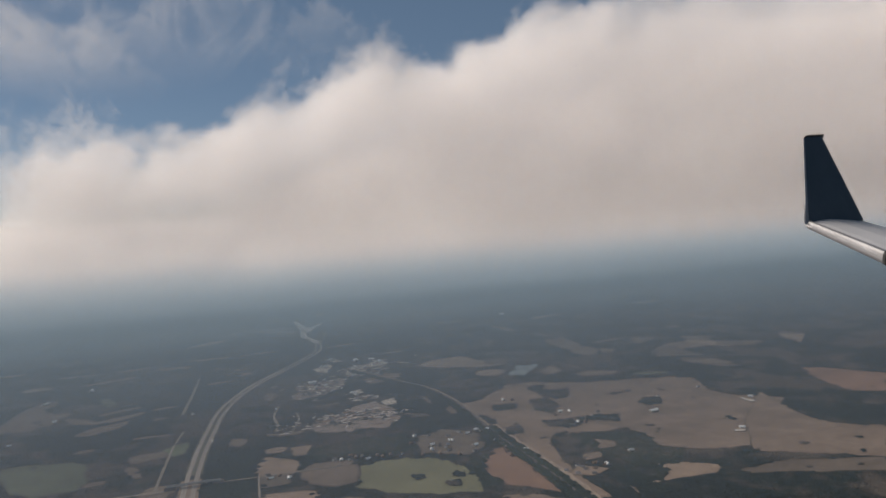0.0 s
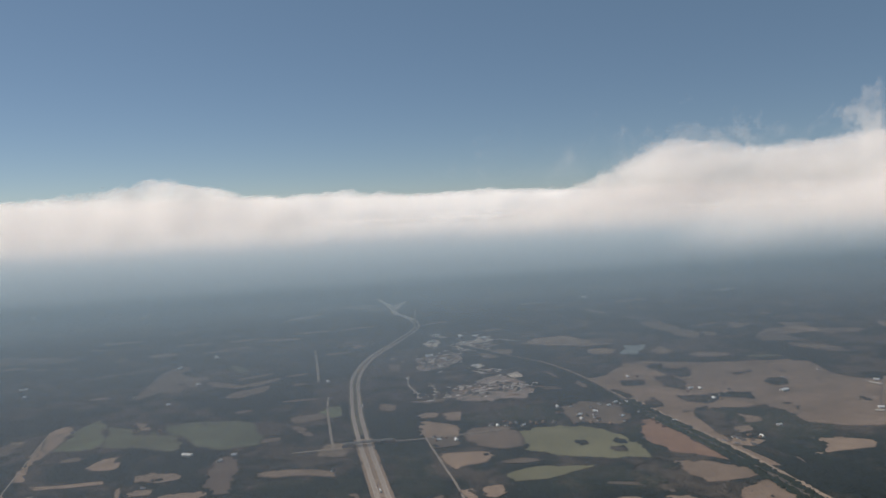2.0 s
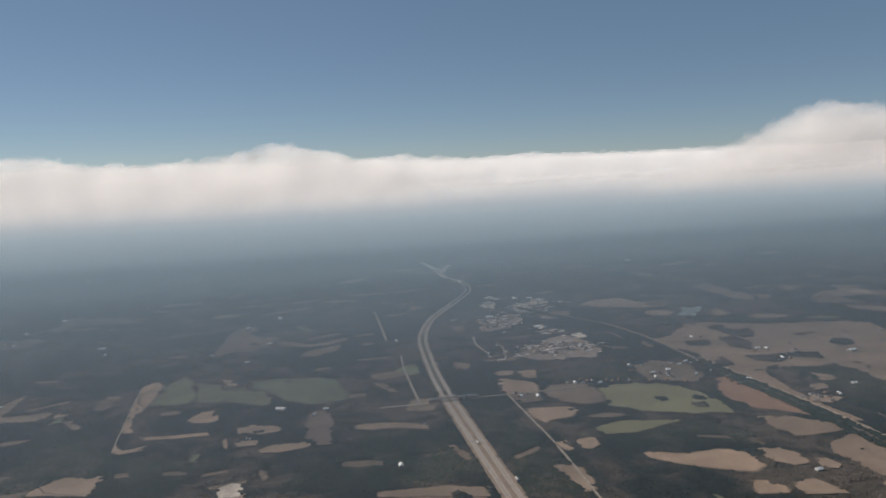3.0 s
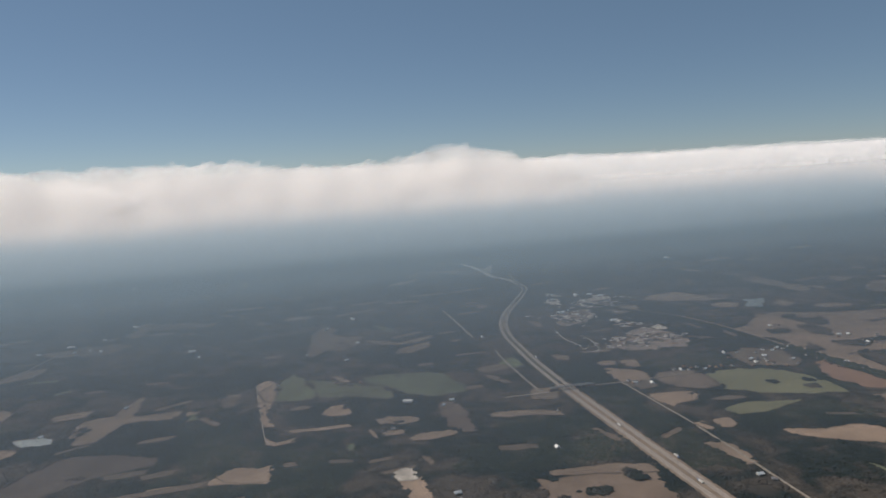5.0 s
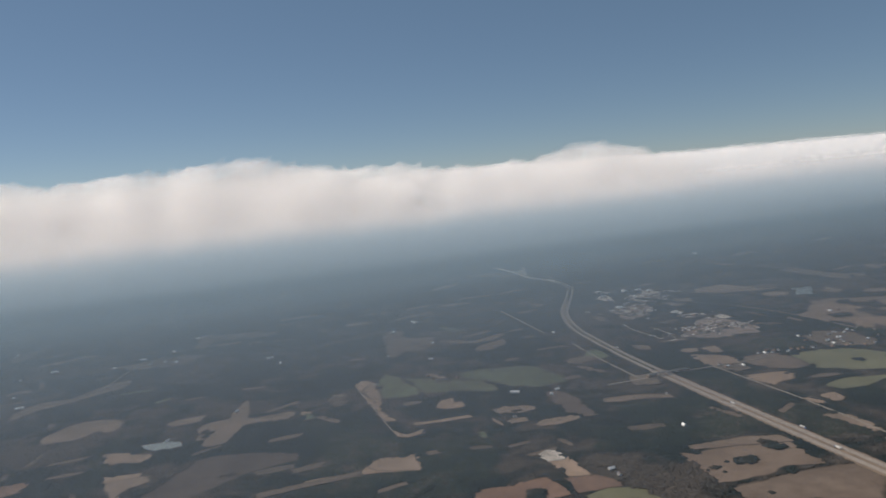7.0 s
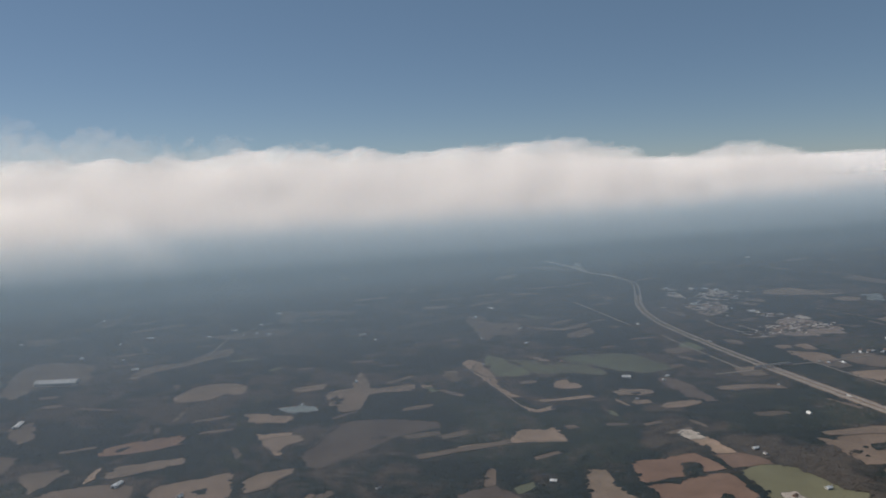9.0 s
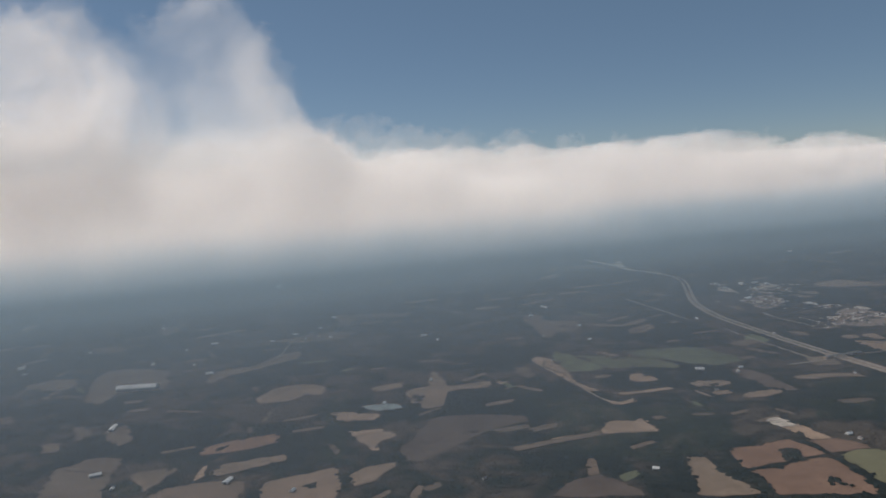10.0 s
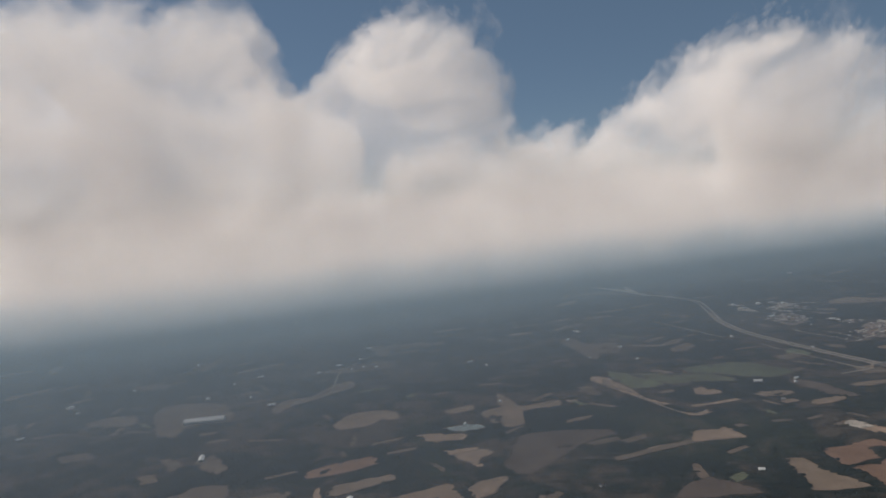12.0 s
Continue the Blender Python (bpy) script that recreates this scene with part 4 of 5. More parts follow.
def fine_crowns(px, py, size, tall):
    """Many small pointed crowns, each a lopsided four-sided mass, in one mesh."""
    n = len(px)
    ang = np.linspace(0, 2 * np.pi, 4, endpoint=False)[None] + gen.random((n, 1)) * 6.28
    verts = np.zeros((n, 5, 3))
    r = 0.85 * size[:, None] * gen.uniform(0.7, 1.3, (n, 4))
    verts[:, :4, 0], verts[:, :4, 1] = r * np.cos(ang), r * np.sin(ang)
    verts[:, :4, 2] = tall[:, None] * gen.uniform(0.2, 0.5, (n, 4))
    verts[:, 4, :2] = gen.normal(0, 0.2, (n, 2)) * size[:, None]
    verts[:, 4, 2] = tall
    verts[:, :, 0] += px[:, None]
    verts[:, :, 1] += py[:, None]
    faces = np.array([(0, 1, 4), (1, 2, 4), (2, 3, 4), (3, 0, 4)])
    return verts.reshape(-1, 3), (faces[None] + (np.arange(n) * 5)[:, None, None]).reshape(-1, 3)


def tree_shapes(px, py, size, tall, sides=5):
    """Many low crowns, each a lopsided lobed mass on a short stem, in one mesh."""
    n = len(px)
    ang = np.linspace(0, 2 * np.pi, sides, endpoint=False)[None] + gen.random((n, 1)) * 6.28
    verts = np.zeros((n, 2 * sides + 2, 3))
    for k, (rad, lift) in enumerate(((0.82, 0.5), (0.55, 0.85))):
        r = rad * size[:, None] * gen.uniform(0.65, 1.35, (n, sides))
        a = ang + k * np.pi / sides
        verts[:, k * sides:(k + 1) * sides, 0] = r * np.cos(a)
        verts[:, k * sides:(k + 1) * sides, 1] = r * np.sin(a)
        verts[:, k * sides:(k + 1) * sides, 2] = tall[:, None] * lift * gen.uniform(0.75, 1.25, (n, sides))
    verts[:, -2, 2] = tall * gen.uniform(0.85, 1.15, n)
    verts[:, -2, :2] = gen.normal(0, 0.22, (n, 2)) * size[:, None]
    verts[:, -1, 2] = 0.0
    verts[:, :, 0] += px[:, None]
    verts[:, :, 1] += py[:, None]
    faces = []
    for i in range(sides):
        j = (i + 1) % sides
        faces += [(i, j, sides + i), (j, sides + j, sides + i), (sides + i, sides + j, 2 * sides), (j, i, 2 * sides + 1)]
    faces = (np.array(faces)[None] + (np.arange(n) * (2 * sides + 2))[:, None, None]).reshape(-1, 3)
    return verts.reshape(-1, 3), faces


def woods(name, px, py, step, material, label, sides=5, near=0.0, far=9999.0, blend=1.0):
    """near, far: where the stand thins out, over a depth of blend."""
    some = gen.random(len(px))
    stays = (py > near + blend * some) & (py < far - blend * some)
    px, py = px[stays], py[stays]
    seen = (px > -420 - 0.4 * np.maximum(py, 0)) & (px < 1.2 * np.maximum(py, 120) + 40)
    px, py = px[seen], py[seen]
    free = np.ones(len(px), bool)
    # the wood's edge wanders, and clumps stand out in the fields
    wx = np.array([1.8 * noise.noise((x * 0.13, y * 0.13, 21.0)) + 1.6 * noise.noise((x * 0.45, y * 0.45, 4.0)) for x, y in zip(px, py)])
    wy = np.array([2.6 * noise.noise((x * 0.13, y * 0.13, 51.0)) + 1.6 * noise.noise((x * 0.45, y * 0.45, 34.0)) for x, y in zip(px, py)])
    clump = np.array([noise.noise((x * 0.07, y * 0.07, 77.0)) + 0.4 * noise.noise((x * 0.3, y * 0.3, 7.0)) for x, y in zip(px, py)]) > 0.68
    for corners, wander in OPEN:
        if wander:
            for ahead in (-0.6, 2.2):
                free &= clump | ~inside(px + 1.1 * wx, py + ahead + 0.6 * wy, corners)
        else:
            for ahead in (0.0, 1.6):
                free &= ~inside(px, py + ahead, corners)
    for x, y, r in HOME:
        free &= (px - x) ** 2 + (py - y) ** 2 > r * r
    thin = np.array([noise.noise((x * 0.03, y * 0.03, 3.0)) + 0.5 * noise.noise((x * 0.11, y * 0.11, 9.0)) for x, y in zip(px, py)])
    free &= thin > -0.52 + 0.1 * gen.random(len(px))
    grow(name, px[free], py[free], step, material, label, sides)


def grow(name, px, py, step, material, label, sides=5, tall=1.0):
    n = len(px)
    size = step * gen.choice([0.7, 0.9, 1.15, 1.7], n, p=[0.35, 0.35, 0.22, 0.08]) * gen.uniform(0.85, 1.2, n)
    build = tree_shapes if sides > 4 else lambda x, y, wide, high, _: fine_crowns(x, y, wide, high)
    verts, faces = build(px, py, size, tall * gen.uniform(0.8, 1.4, n) * min(1.5, (step / 2.6) ** 0.5), sides)
    me = bpy.data.meshes.new(name)
    me.vertices.add(len(verts))
    me.vertices.foreach_set("co", verts.ravel())
    me.loops.add(faces.size)
    me.loops.foreach_set("vertex_index", faces.ravel().astype(np.int32))
    me.polygons.add(len(faces))
    me.polygons.foreach_set("loop_start", np.arange(0, faces.size, 3, dtype=np.int32))
    me.update(calc_edges=True)
    me.validate()
    me.polygons.foreach_set("use_smooth", [True] * len(me.polygons))
    me.materials.append(material)
    return tagged(new(name, me), label, "woods", kind="stuff")


def clearings(name, material, label, count, seed, near=185, far=800, size=1.0):
    """Small rough openings in the woods, too many to count, in one mesh; long ones mostly run east to west like the fields."""
    r, verts, faces = random.Random(seed), [], []
    while count:
        y = r.uniform(near, far)
        x = r.uniform(-330 - 0.42 * y, 0.75 * y - 20)
        long, wide = size * r.uniform(3, 8) * (0.7 + y / 500), size * r.uniform(0.9, 2.2) * (0.7 + y / 500)
        turn = r.gauss(0.0, 0.25) if r.random() < 0.7 else r.gauss(1.5, 0.3)
        outline = [(x + long * u * math.cos(turn) - wide * v * math.sin(turn), y + long * u * math.sin(turn) + wide * v * math.cos(turn)) for u, v in ((-1, -1), (-0.2, -1.1), (0.9, -0.8), (1.05, 0.9), (0.1, 1.1), (-0.9, 0.8))]
        at = np.array([(x, y)] + outline)
        if any(inside(at[:, 0], at[:, 1], c).any() for c, _ in OPEN) or any((x - a) ** 2 + (y - b) ** 2 < (long + d) ** 2 for a, b, d in HOME):
            continue
        count -= 1
        line, first = patch_outline(outline, 1.2, x), len(verts)
        n = len(line)
        verts += [(p.x, p.y, 0.03) for p in line] + [(p.x, p.y, -0.1) for p in line]
        faces += [tuple(range(first, first + n))] + [(first + i, first + (i + 1) % n, first + n + (i + 1) % n, first + n + i) for i in range(n)]
        OPEN.append(([(p.x, p.y) for p in line], 1.0))
    ob = tagged(mesh_of(name, verts, faces, material), label, "clearing", kind="stuff")
    ob.data.attributes.new("rim", "FLOAT", "POINT").data.foreach_set("value", [0.6] * len(verts))


clearings("rough_clearings", FIELD["dull"], "small dull brown rough-grass openings in the woods", 80, 31)
clearings("stubble_clearings", FIELD["brown"], "small dry grass openings in the woods", 75, 37)
clearings("pasture_clearings", FIELD["dullgreen"], "small grey-green openings in the woods", 25, 41)
clearings("distant_fields", FIELD["tan"], "faint distant fields among hazy woods", 90, 43, 560, 1250, 1.5)
woods("woodland", *scatter(-480, 420, 150, 360, 1.02), 1.15, WOODS, "dense dark bare-branched woodland between farm fields", 4, far=360, blend=40)
woods("woodland_below", *scatter(-620, 300, -320, 165, 2.1), 2.4, WOODS, "mixed bare woodland under the flight path", 4, -320, 165, 15)
woods("woodland_behind", *scatter(-560, 520, 320, 560, 1.5), 1.7, WOODS, "grey-brown bare woodland between farm fields", 4, 320, 560, 60)
woods("far_woodland", *scatter(-800, 900, 500, 1100, 3.2), 3.6, WOODS, "distant dark woodland fading into haze", 4, 500, 1100, 250)
woods("horizon_woodland", *scatter(-1500, 1900, 850, 2600, 9.0), 9.0, WOODS, "faint woodland near the hazy horizon", 4, 850, 2600, 700)


def plantation(*corners):
    """A block of close-set pines, darker than the woods round it."""
    line = [(p.x, p.y) for p in patch_outline(corners, 1.6, 8.0)]
    c = np.array(line)
    px, py = scatter(c[:, 0].min(), c[:, 0].max(), c[:, 1].min(), c[:, 1].max(), 1.05)
    keep = inside(px, py, line)
    woods("pine_plantation", px[keep], py[keep], 1.3, PINES, "dark close-set pine plantation among bare woods", 4)


plantation((27, 358), (76, 364), (78, 337), (64, 328), (46, 341), (27, 342), (24, 349))
plantation((-19, 377), (4, 364), (-4, 331), (-1, 317), (-7, 218), (-25, 224), (-20, 296))
plantation((93, 307), (104, 312), (103, 276), (88, 275))
plantation((150, 322), (187, 308), (185, 275), (146, 234), (147, 263), (152, 286))
plantation((22, 267), (33, 270), (67, 266), (89, 259), (76, 239), (49, 247), (22, 250))
plantation((-219, 361), (-190, 344), (-187, 303), (-213, 298))
plantation((-172, 304), (-140, 294), (-152, 252), (-174, 266))
plantation((-98, 278), (-64, 273), (-19, 259), (-45, 243), (-80, 245), (-107, 257))
plantation((-309, 399), (-296, 399), (-314, 292), (-322, 299))
plantation((-405, 314), (-392, 308), (-391, 296), (-405, 302))
plantation((-199, 334), (-159, 293), (-149, 265), (-169, 244), (-197, 246), (-231, 270))
plantation((-78, 301), (-36, 291), (-39, 243), (-73, 247))


def copse(*corners):
    """Trees that stand in open land."""
    c = np.array(corners, float)
    px, py = scatter(c[:, 0].min(), c[:, 0].max(), c[:, 1].min(), c[:, 1].max(), 1.25)
    keep = inside(px, py, corners)
    grow("copse", px[keep], py[keep], 1.6, WOODS, "dark clump of trees standing in open farmland", 4, 1.2)["group"] = "copses in the fields"


copse((217, 360), (227, 359), (220, 348), (211, 349))
copse((127, 345), (133, 345), (132, 335), (124, 334))
copse((135, 389), (149, 387), (145, 377), (133, 378))
copse((170, 412), (183, 401), (180, 383), (169, 391))
copse((78, 288), (84, 287), (82, 282), (77, 283))
copse((83, 297), (88, 296), (87, 291), (82, 292))
copse((66, 300), (71, 301), (70, 296), (66, 295))
copse((-147, 235), (-140, 233), (-147, 223), (-152, 225))
copse((-68, 224), (-60, 221), (-63, 217), (-70, 219))
copse((-47, 235), (-43, 225), (-49, 222), (-51, 229))
copse((158, 390), (169, 389), (169, 371), (159, 359), (154, 370))
copse((148, 347), (148, 338), (157, 331), (172, 339), (183, 328), (188, 340), (176, 344), (164, 344))
copse((128, 344), (135, 346), (132, 335), (124, 334))
copse((218, 363), (223, 357), (213, 347), (210, 354))
copse((175, 397), (190, 405), (184, 390), (173, 383))
copse((172, 420), (180, 416), (173, 405), (167, 411))
copse((135, 295), (142, 294), (138, 285), (131, 283))

# trees in a band along both sides of the railway, past the houses on one side alone
px, py = scatter(60, 134, 90, 530, 1.1)
keep = np.zeros(len(px), bool)
for p, q in zip(RAIL, RAIL[1:]):
    t = (q - p).normalized()
    s = Vector((t.y, -t.x))
    for near, far in ((1.2, 4.6),) if p.y > 352 else ((1.2, 4.2), (-3.6, -1.2)):
        keep |= inside(px, py, [tuple(p + s * near), tuple(p + s * far), tuple(q + s * far), tuple(q + s * near)])
grow("railway_tree_belt", px[keep], py[keep], 1.5, PINES, "dark belt of trees along the railway", 4, 1.7)


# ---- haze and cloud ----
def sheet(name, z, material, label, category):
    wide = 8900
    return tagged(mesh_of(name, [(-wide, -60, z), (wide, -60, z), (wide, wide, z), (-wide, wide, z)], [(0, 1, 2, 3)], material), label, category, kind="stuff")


# stacked flat sheets that carry the painted distance haze
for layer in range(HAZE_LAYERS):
    sheet("ground_haze", 6.0 + 3.0 * layer, HAZE, "clear flat sheet with blue haze painted on, over the land", "haze")


def soft_step(a, b, x):
    u = min(1.0, max(0.0, (x - a) / (b - a)))
    return u * u * (3 - 2 * u)


def line_through(points):
    """A height that runs smoothly through (x, z) points."""
    def at(x):
        if x <= points[0][0]:
            return points[0][1]
        for (ax, az), (bx, bz) in zip(points, points[1:]):
            if x <= bx:
                return az + (bz - az) * soft_step(ax, bx, x)
        return points[-1][1]
    return at


def cloud(name, y0, y1, crest, base, soft_up, soft_down, depth, material, label, billow, step, round_off=0.12, open_part=None, lean=0.2):
    """A cloud from y0 to y1 deep, as thin curtains of droplets one behind the other that lean forward. crest: (x, z) points of its top; base: where it
    ends below; depth: how much of the light all curtains together take away; open_part: (x, z, share) from where its top is torn open."""
    verts, faces, dens, thick = [], [], [], []
    top, lean_at = line_through(crest), sorted(z for _, z in crest)[len(crest) // 2]
    x0, x1 = crest[0][0], crest[-1][0]
    z0, z1 = base - soft_down, max(z for _, z in crest) + soft_up + billow * 0.5
    nx, nz = max(2, int((x1 - x0) / step)), max(2, int((z1 - z0) / (step * 0.7)))
    count = math.ceil(depth / 0.27)
    full = 1.0 - math.exp(-depth / count)
    for k in range(count):
        v = k / max(1, count - 1)
        y = y0 + (y1 - y0) * v
        lower = 1.0 - round_off * (1.6 * v - 0.6) ** 2
        first = len(verts)
        for j in range(nz + 1):
            z = z0 + (z1 - z0) * j / nz
            fade = soft_step(base - soft_down, base + soft_down, z)
            for i in range(nx + 1):
                x = x0 + (x1 - x0) * i / nx
                p = Vector((x, 0.3 * y, z * 1.3)) / billow
                lump = noise.fractal(p * 0.5, 0.9, 2.1, 4)
                slow = noise.noise(p * 0.3)
                small = noise.fractal(p * 1.9, 0.7, 2.1, 3)
                h = base + (top(x) - base) * lower + billow * (0.46 * lump + 0.36 * small)
                ends = min(soft_step(x0, x0 + 6 * billow, x), 1.0 - soft_step(x1 - 6 * billow, x1, x))
                verts.append((x, y + billow * (0.36 * slow + 0.11 * lump) - lean * (z - lean_at), z))
                dens.append(min((h - z) / soft_up, 4.0) - (1.0 - ends) * 4.0)
                share = fade
                if open_part and x > open_part[0]:
                    torn = soft_step(open_part[0], open_part[0] + 3 * billow, x) * soft_step(open_part[1] - 0.5, open_part[1] + 2.0, z)
                    share *= 1.0 - (1.0 - open_part[2]) * torn
                thick.append(full * share)
        for j in range(nz):
            for i in range(nx):
                q = first + j * (nx + 1) + i
                faces.append((q, q + 1, q + nx + 2, q + nx + 1))
    ob = mesh_of(name, verts, faces, material, True)
    for key, values in (("cover", dens), ("thick", thick)):
        ob.data.attributes.new(key, "FLOAT", "POINT").data.foreach_set("value", values)
    return tagged(ob, label, "cloud", "clouds of the broken deck", "stuff")


wall = mesh_of("horizon_cloud", [(x, 3000 + 400 * math.cos(x / 4000), z) for x in range(-4800, 5001, 200) for z in (-5.0, 60.0, 128.0, 134.0)],
               [(4 * i + j, 4 * i + j + 4, 4 * i + j + 5, 4 * i + j + 1) for i in range(49) for j in range(3)], CLOUD_FAR, True)
for key, values in (("cover", (1.6, 1.6, 1.2, -1.0)), ("thick", (0.97, 0.97, 0.97, 0.97))):
    wall.data.attributes.new(key, "FLOAT", "POINT").data.foreach_set("value", values * 50)
tagged(wall, "low white cloud deck along the horizon", "cloud", "clouds of the broken deck", "stuff")
cloud("far_cloud_bank", 770, 830, [(-900, 123), (-200, 122), (110, 121.5), (150, 123.5), (176, 125.5), (205, 124), (260, 122), (420, 123), (1100, 124)], 92, 0.9, 19, 1.6,
      CLOUD_FAR, "bright ragged cloud bank below blue sky", 7.0, 5.0)
cloud("far_cloud_bank", 580, 620, [(-700, 123), (-60, 121.5), (-20, 124), (3, 125), (22, 122), (60, 121), (320, 119)], 96, 0.8, 16, 1.3,
      CLOUD_FAR, "bright ragged cloud bank below blue sky", 6.0, 4.0)
cloud("middle_cloud_bank", 390, 420, [(-800, 123), (-300, 122), (-160, 121), (-60, 120), (30, 117)], 102, 0.7, 12, 1.3,
      CLOUD_MID, "thick white cloud bank with a puffy top", 5.0, 3.0)
cloud("middle_cloud_bank", 248, 272, [(-600, 123), (-240, 122.5), (-190, 123), (-150, 119.5), (-125, 120), (-112, 123), (-100, 125), (-88, 122), (-70, 118), (-45, 114)], 105.5, 0.6, 9.5, 1.9,
      CLOUD_MID, "thick white cloud bank with a puffy top", 4.0, 2.4)
cloud("near_cloud_bank", 144, 162, [(-620, 122), (-330, 122), (-300, 122.3), (-262, 122), (-247, 122.6), (-238, 123.2), (-226, 121.5), (-205, 117), (-185, 112)], 110.2, 0.6, 7, 2.2,
      CLOUD_MID, "bright white cloud wall with a soft base", 3.4, 1.6)
cloud("layered_cloud", 134, 150, [(-34, 107), (-4, 113), (3, 117.4), (9, 119.6), (13, 122.6), (17.5, 124.6), (30, 124.4), (36, 123.4), (52, 123.6), (66, 125.5), (90, 129), (130, 132), (200, 132)], 109.5, 1.0, 6, 2.0,
      CLOUD_NEAR, "flat-topped grey-white cloud in layers above the deck", 2.4, 1.2)
# unseen mass added behind the front rising cloud, to shade its right side
cloud("rising_cloud", 62, 74, [(-4, 112), (10, 118.6), (20, 121.6), (30, 124.2), (45, 128.6), (60, 132), (110, 138), (170, 138)], 112, 1.3, 5, 2.2,
      CLOUD_NEAR, "tall grey-white cloud rising over the deck", 2.2, 1.0)
cloud("rising_cloud", 41, 52, [(-44, 105), (-30, 112), (-23, 114), (-15, 114.4), (-13, 115.3), (-10.4, 117.6), (-6, 118.4), (-2.5, 119.0), (0, 119.9), (2, 121.2), (4, 121.6), (8.5, 123.6), (12, 122.3), (15, 123.6), (20, 125.4), (25, 126.8), (32, 128), (60, 131), (110, 132)],
      111.9, 1.3, 4.4, 2.9, CLOUD_NEAR, "tall grey-white cloud rising over the deck", 2.2, 0.8, 0.12, None, 0.4)
cloud("torn_wisp", 43, 47, [(-24, 113), (-15, 117.5), (-11.5, 120.4), (-8, 120.8), (-5, 119.6), (2, 116)], 115, 2.4, 2.4, 0.9, CLOUD_WISP, "thin ragged edge of a rising cloud", 1.6, 0.5)
cloud("torn_wisp", 44, 48, [(-66, 115), (-44, 118), (-32, 119), (-24, 118), (-8, 114)], 116, 2.5, 2.5, 0.3, CLOUD_WISP, "small torn wisp of white cloud", 1.6, 0.6)
cloud("torn_wisp", 41, 44, [(-38, 113), (-31, 114.8), (-28.4, 116.2), (-26.4, 118.4), (-25.0, 120.6), (-24.0, 120.9), (-23.4, 117.6), (-22.4, 114.8), (-16, 112)], 114.5, 1.4, 2.2, 1.0, CLOUD_WISP, "small torn wisp of white cloud", 1.2, 0.4)
cloud("thin_veil_cloud", 25, 29, [(-40, 116), (-29, 120), (-25, 124), (-11, 125), (-6, 122), (4, 116)], 118.8, 2.0, 1.5, 0.55, CLOUD_WISP, "thin grey veil of cloud against blue sky", 1.4, 0.6)
cloud("thin_veil_cloud", 27, 31, [(-22, 116), (-9, 123), (0, 124), (5, 121), (14, 115)], 120, 2.0, 2.0, 0.4, CLOUD_WISP, "thin grey veil of cloud against blue sky", 1.4, 0.6)
cloud("cumulus_cloud", 76, 96, [(-540, 128), (-430, 126), (-370, 121), (-330, 123), (-280, 119), (-240, 112)], 112, 2, 5.5, 0.6,
      CLOUD_NEAR, "billowing white cumulus with blue gaps", 2.4, 1.3)
cloud("cumulus_cloud", 38, 49, [(-500, 130), (-430, 131), (-408, 130), (-397.5, 129.6), (-395.3, 127.6), (-394.2, 124.6), (-391.5, 127.1), (-388, 129), (-383, 128.6), (-381.2, 126.2), (-380.4, 122), (-377.7, 121.2), (-371.3, 121.3), (-368.3, 124.8), (-365, 127.4), (-359, 128.5), (-350, 128.4), (-346, 127), (-343, 125.6), (-340, 127.2), (-337.5, 127.4), (-335.5, 124.8), (-333, 120.4), (-328, 118), (-318, 116), (-300, 110)],
      114.6, 1.3, 5.2, 3.0, CLOUD_TORN, "billowing white cumulus with blue gaps", 2.0, 0.7, 0.2, (-349, 119.0, 0.35), 0.6)


# ---- the aircraft's wing tip, where it is at the start ----
WING_GREY = plain_material("pale_grey_wing_paint", (0.36, 0.36, 0.37), 0.5, 3.0, 0.06)
WING_METAL = plain_material("polished_leading_edge", (0.27, 0.27, 0.28), 0.5, 6.0, 0.1, 0.7)
NAVY = plain_material("navy_winglet_paint", (0.05, 0.068, 0.088), 0.45, 5.0, 0.12)


def loft(sections):
    """A closed skin over sections with the same number of points."""
    bm = bmesh.new()
    rings = [[bm.verts.new(p) for p in ring] for ring in sections]
    n = len(rings[0])
    for a, b in zip(rings, rings[1:]):
        for i in range(n):
            bm.faces.new((a[i], a[(i + 1) % n], b[(i + 1) % n], b[i]))
    bm.faces.new(rings[0][::-1]), bm.faces.new(rings[-1])
    bmesh.ops.recalc_face_normals(bm, faces=bm.faces)
    return bm


PROFILE = [(0.0, 0.0), (0.015, 0.032), (0.06, 0.062), (0.18, 0.09), (0.4, 0.1), (0.7, 0.062), (1.0, 0.006), (1.0, -0.006), (0.7, -0.03), (0.4, -0.045), (0.18, -0.045), (0.06, -0.036), (0.015, -0.02)]


def wing_section(x, y, z, chord, first=0.0, last=1.0, swell=1.0, thick=1.0):
    """A wing's section across the span; first and last: the share of the chord that it covers."""
    pts = []
    for u, v in PROFILE:
        u2 = first + (last - first) * u
        pts.append(Vector((x + chord * u2, y, z + chord * v * thick * swell)))
    return pts


def winglet_section(x, y, z, chord, thick):
    return [Vector((x + chord * u, y + chord * v * thick, z)) for u, v in PROFILE]


wing = tagged(new("aircraft_wing"), "pale grey aircraft wing tip with an upturned navy winglet", "wing")
tip, root = (2.317, 2.485, 112.65), (1.87, 0.9, 112.29)


def along(u):
    return [a + (b - a) * u for a, b in zip(tip, root)]


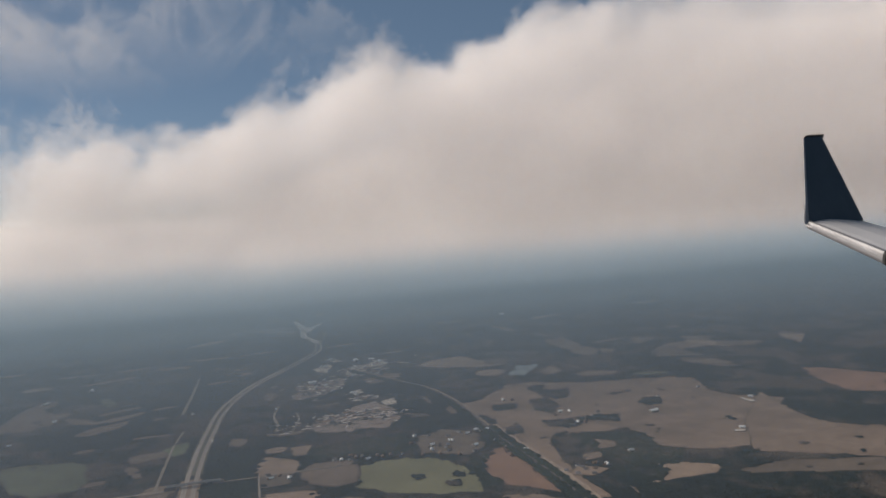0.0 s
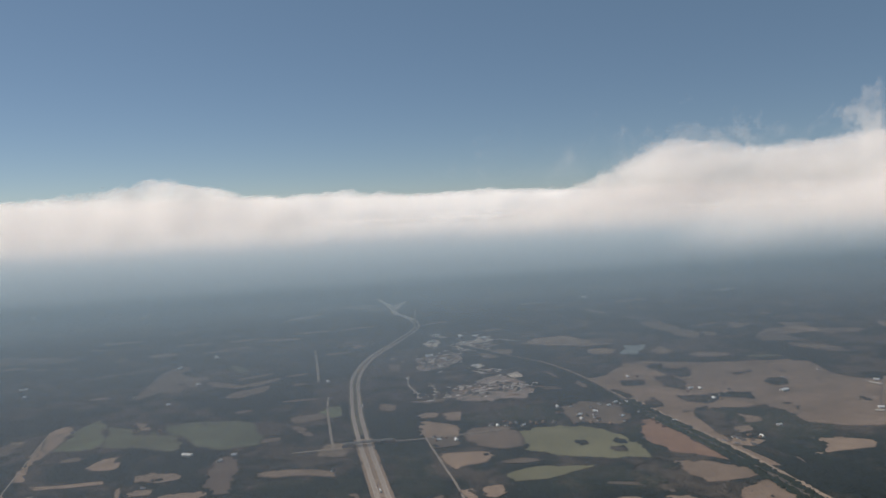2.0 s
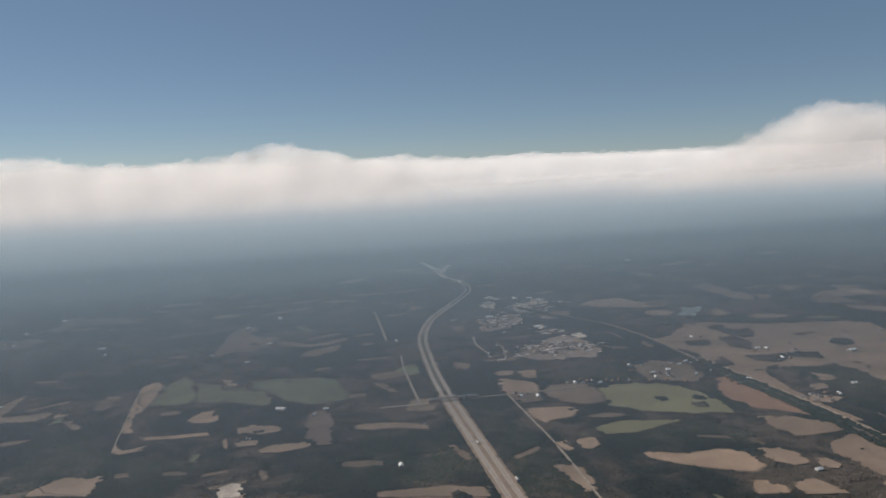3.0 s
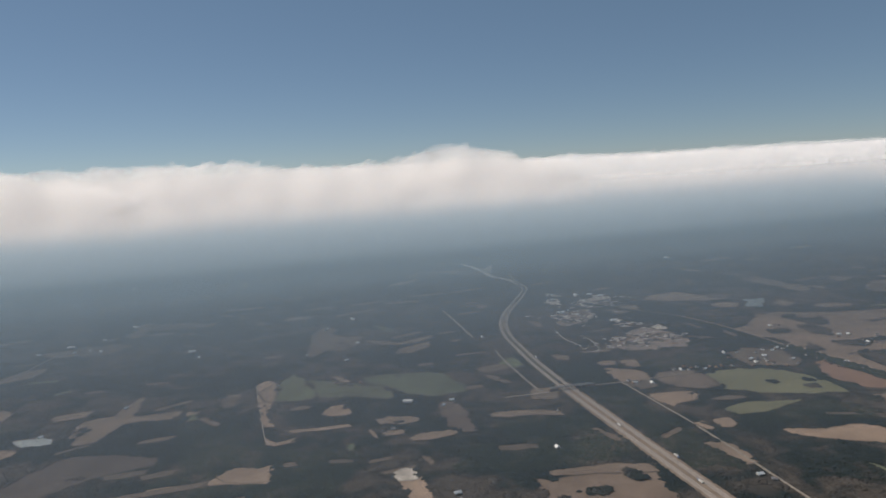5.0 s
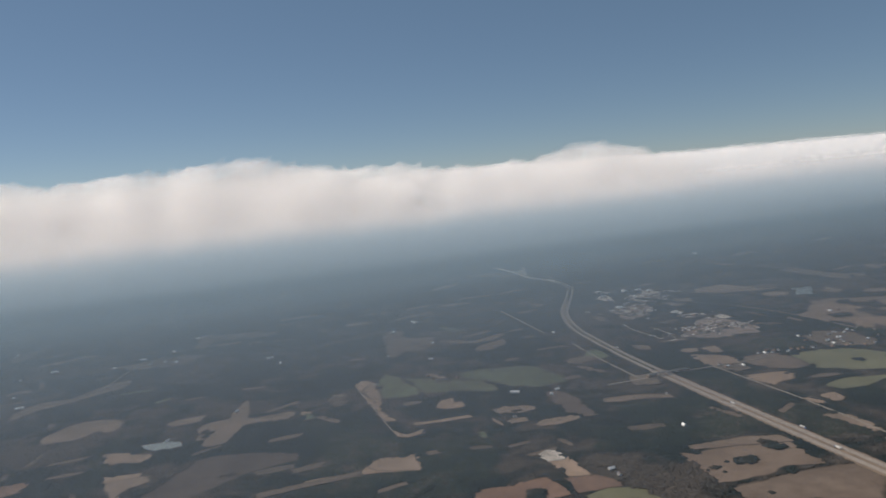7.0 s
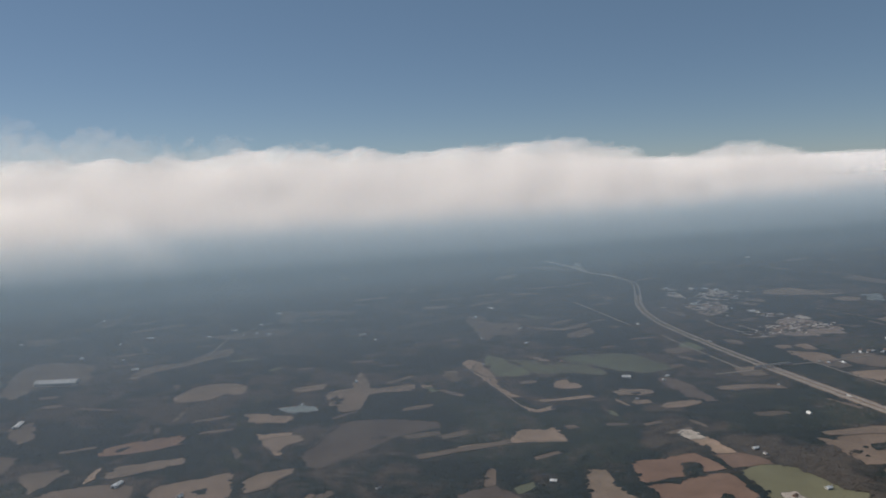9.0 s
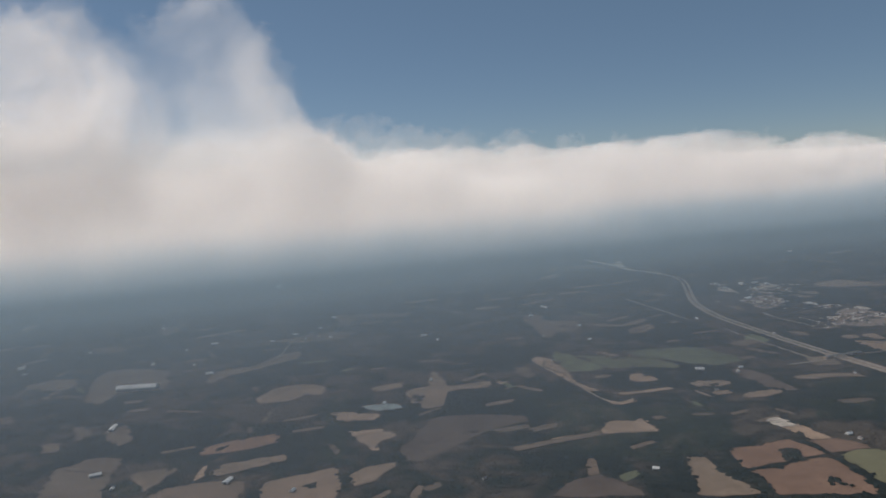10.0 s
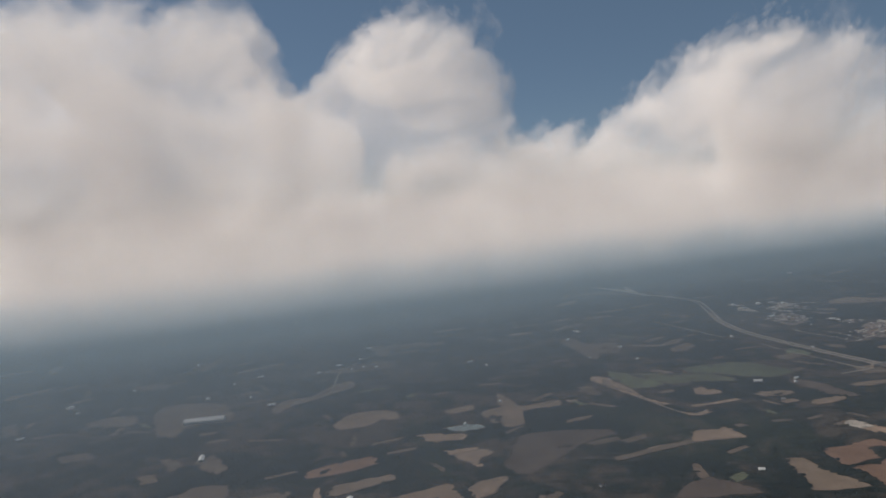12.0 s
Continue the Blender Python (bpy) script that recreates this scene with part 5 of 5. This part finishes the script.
part("wing_skin", loft([wing_section(*along(u), 0.3 + 0.36 * u, thick=0.75) for u in (0.0, 0.08, 0.3, 0.6, 1.0)]), WING_GREY, wing)
part("leading_edge", loft([wing_section(along(u)[0] - 0.004, along(u)[1], along(u)[2], 0.3 + 0.36 * u, 0.0, 0.13, thick=0.82) for u in (0.0, 0.1, 0.3, 0.31)]), WING_METAL, wing, "polished metal leading edge")
part("slat", loft([wing_section(along(u)[0] - 0.006, along(u)[1], along(u)[2], 0.3 + 0.36 * u, 0.0, 0.14, thick=0.86) for u in (0.325, 0.6, 1.0)]), WING_METAL, wing, "polished metal slat")
part("seal", loft([wing_section(along(u)[0] - 0.008, along(u)[1], along(u)[2], 0.3 + 0.36 * u, 0.0, 0.15, thick=0.9) for u in (0.312, 0.322)]), TYRE, wing, "black rubber seal")
fin = part("winglet", loft([winglet_section(2.317 + 0.049 * u, 2.487 + 0.05 * u, 112.655 + 0.372 * u, 0.3 - 0.208 * u, 0.35) for u in (0.0, 0.33, 0.66, 1.0)]), NAVY, wing, "dark navy winglet")
part("leading_edge", loft([winglet_section(2.312 + 0.049 * u, 2.487 + 0.05 * u, 112.67 + 0.352 * u, 0.014, 1.6) for u in (0.0, 0.5, 1.0)]), WING_METAL, fin, "bright metal leading edge")
corner = [Vector((2.30, 2.405, 112.634)), Vector((2.311, 2.45, 112.643)), Vector((2.313, 2.475, 112.652)), Vector((2.313, 2.487, 112.668)), Vector((2.318, 2.491, 112.7)), Vector((2.324, 2.495, 112.74))]
part("corner_fairing", loft([[p + r * Vector((0.011 * math.cos(a), 0.008 * math.sin(a), 0.011 * math.sin(a))) for a in [math.pi * k / 5 for k in range(10)]] for p, r in zip(corner, (0.25, 0.8, 1.0, 1.0, 0.9, 0.5))]), WING_METAL, fin, "rounded metal corner between wing and winglet")
part("tip_cap", loft([winglet_section(2.364, 2.537, 113.022, 0.1, 0.4), winglet_section(2.370, 2.538, 113.032, 0.1, 0.35), winglet_section(2.385, 2.539, 113.038, 0.088, 0.2)]), TYRE, fin, "black tip cap")
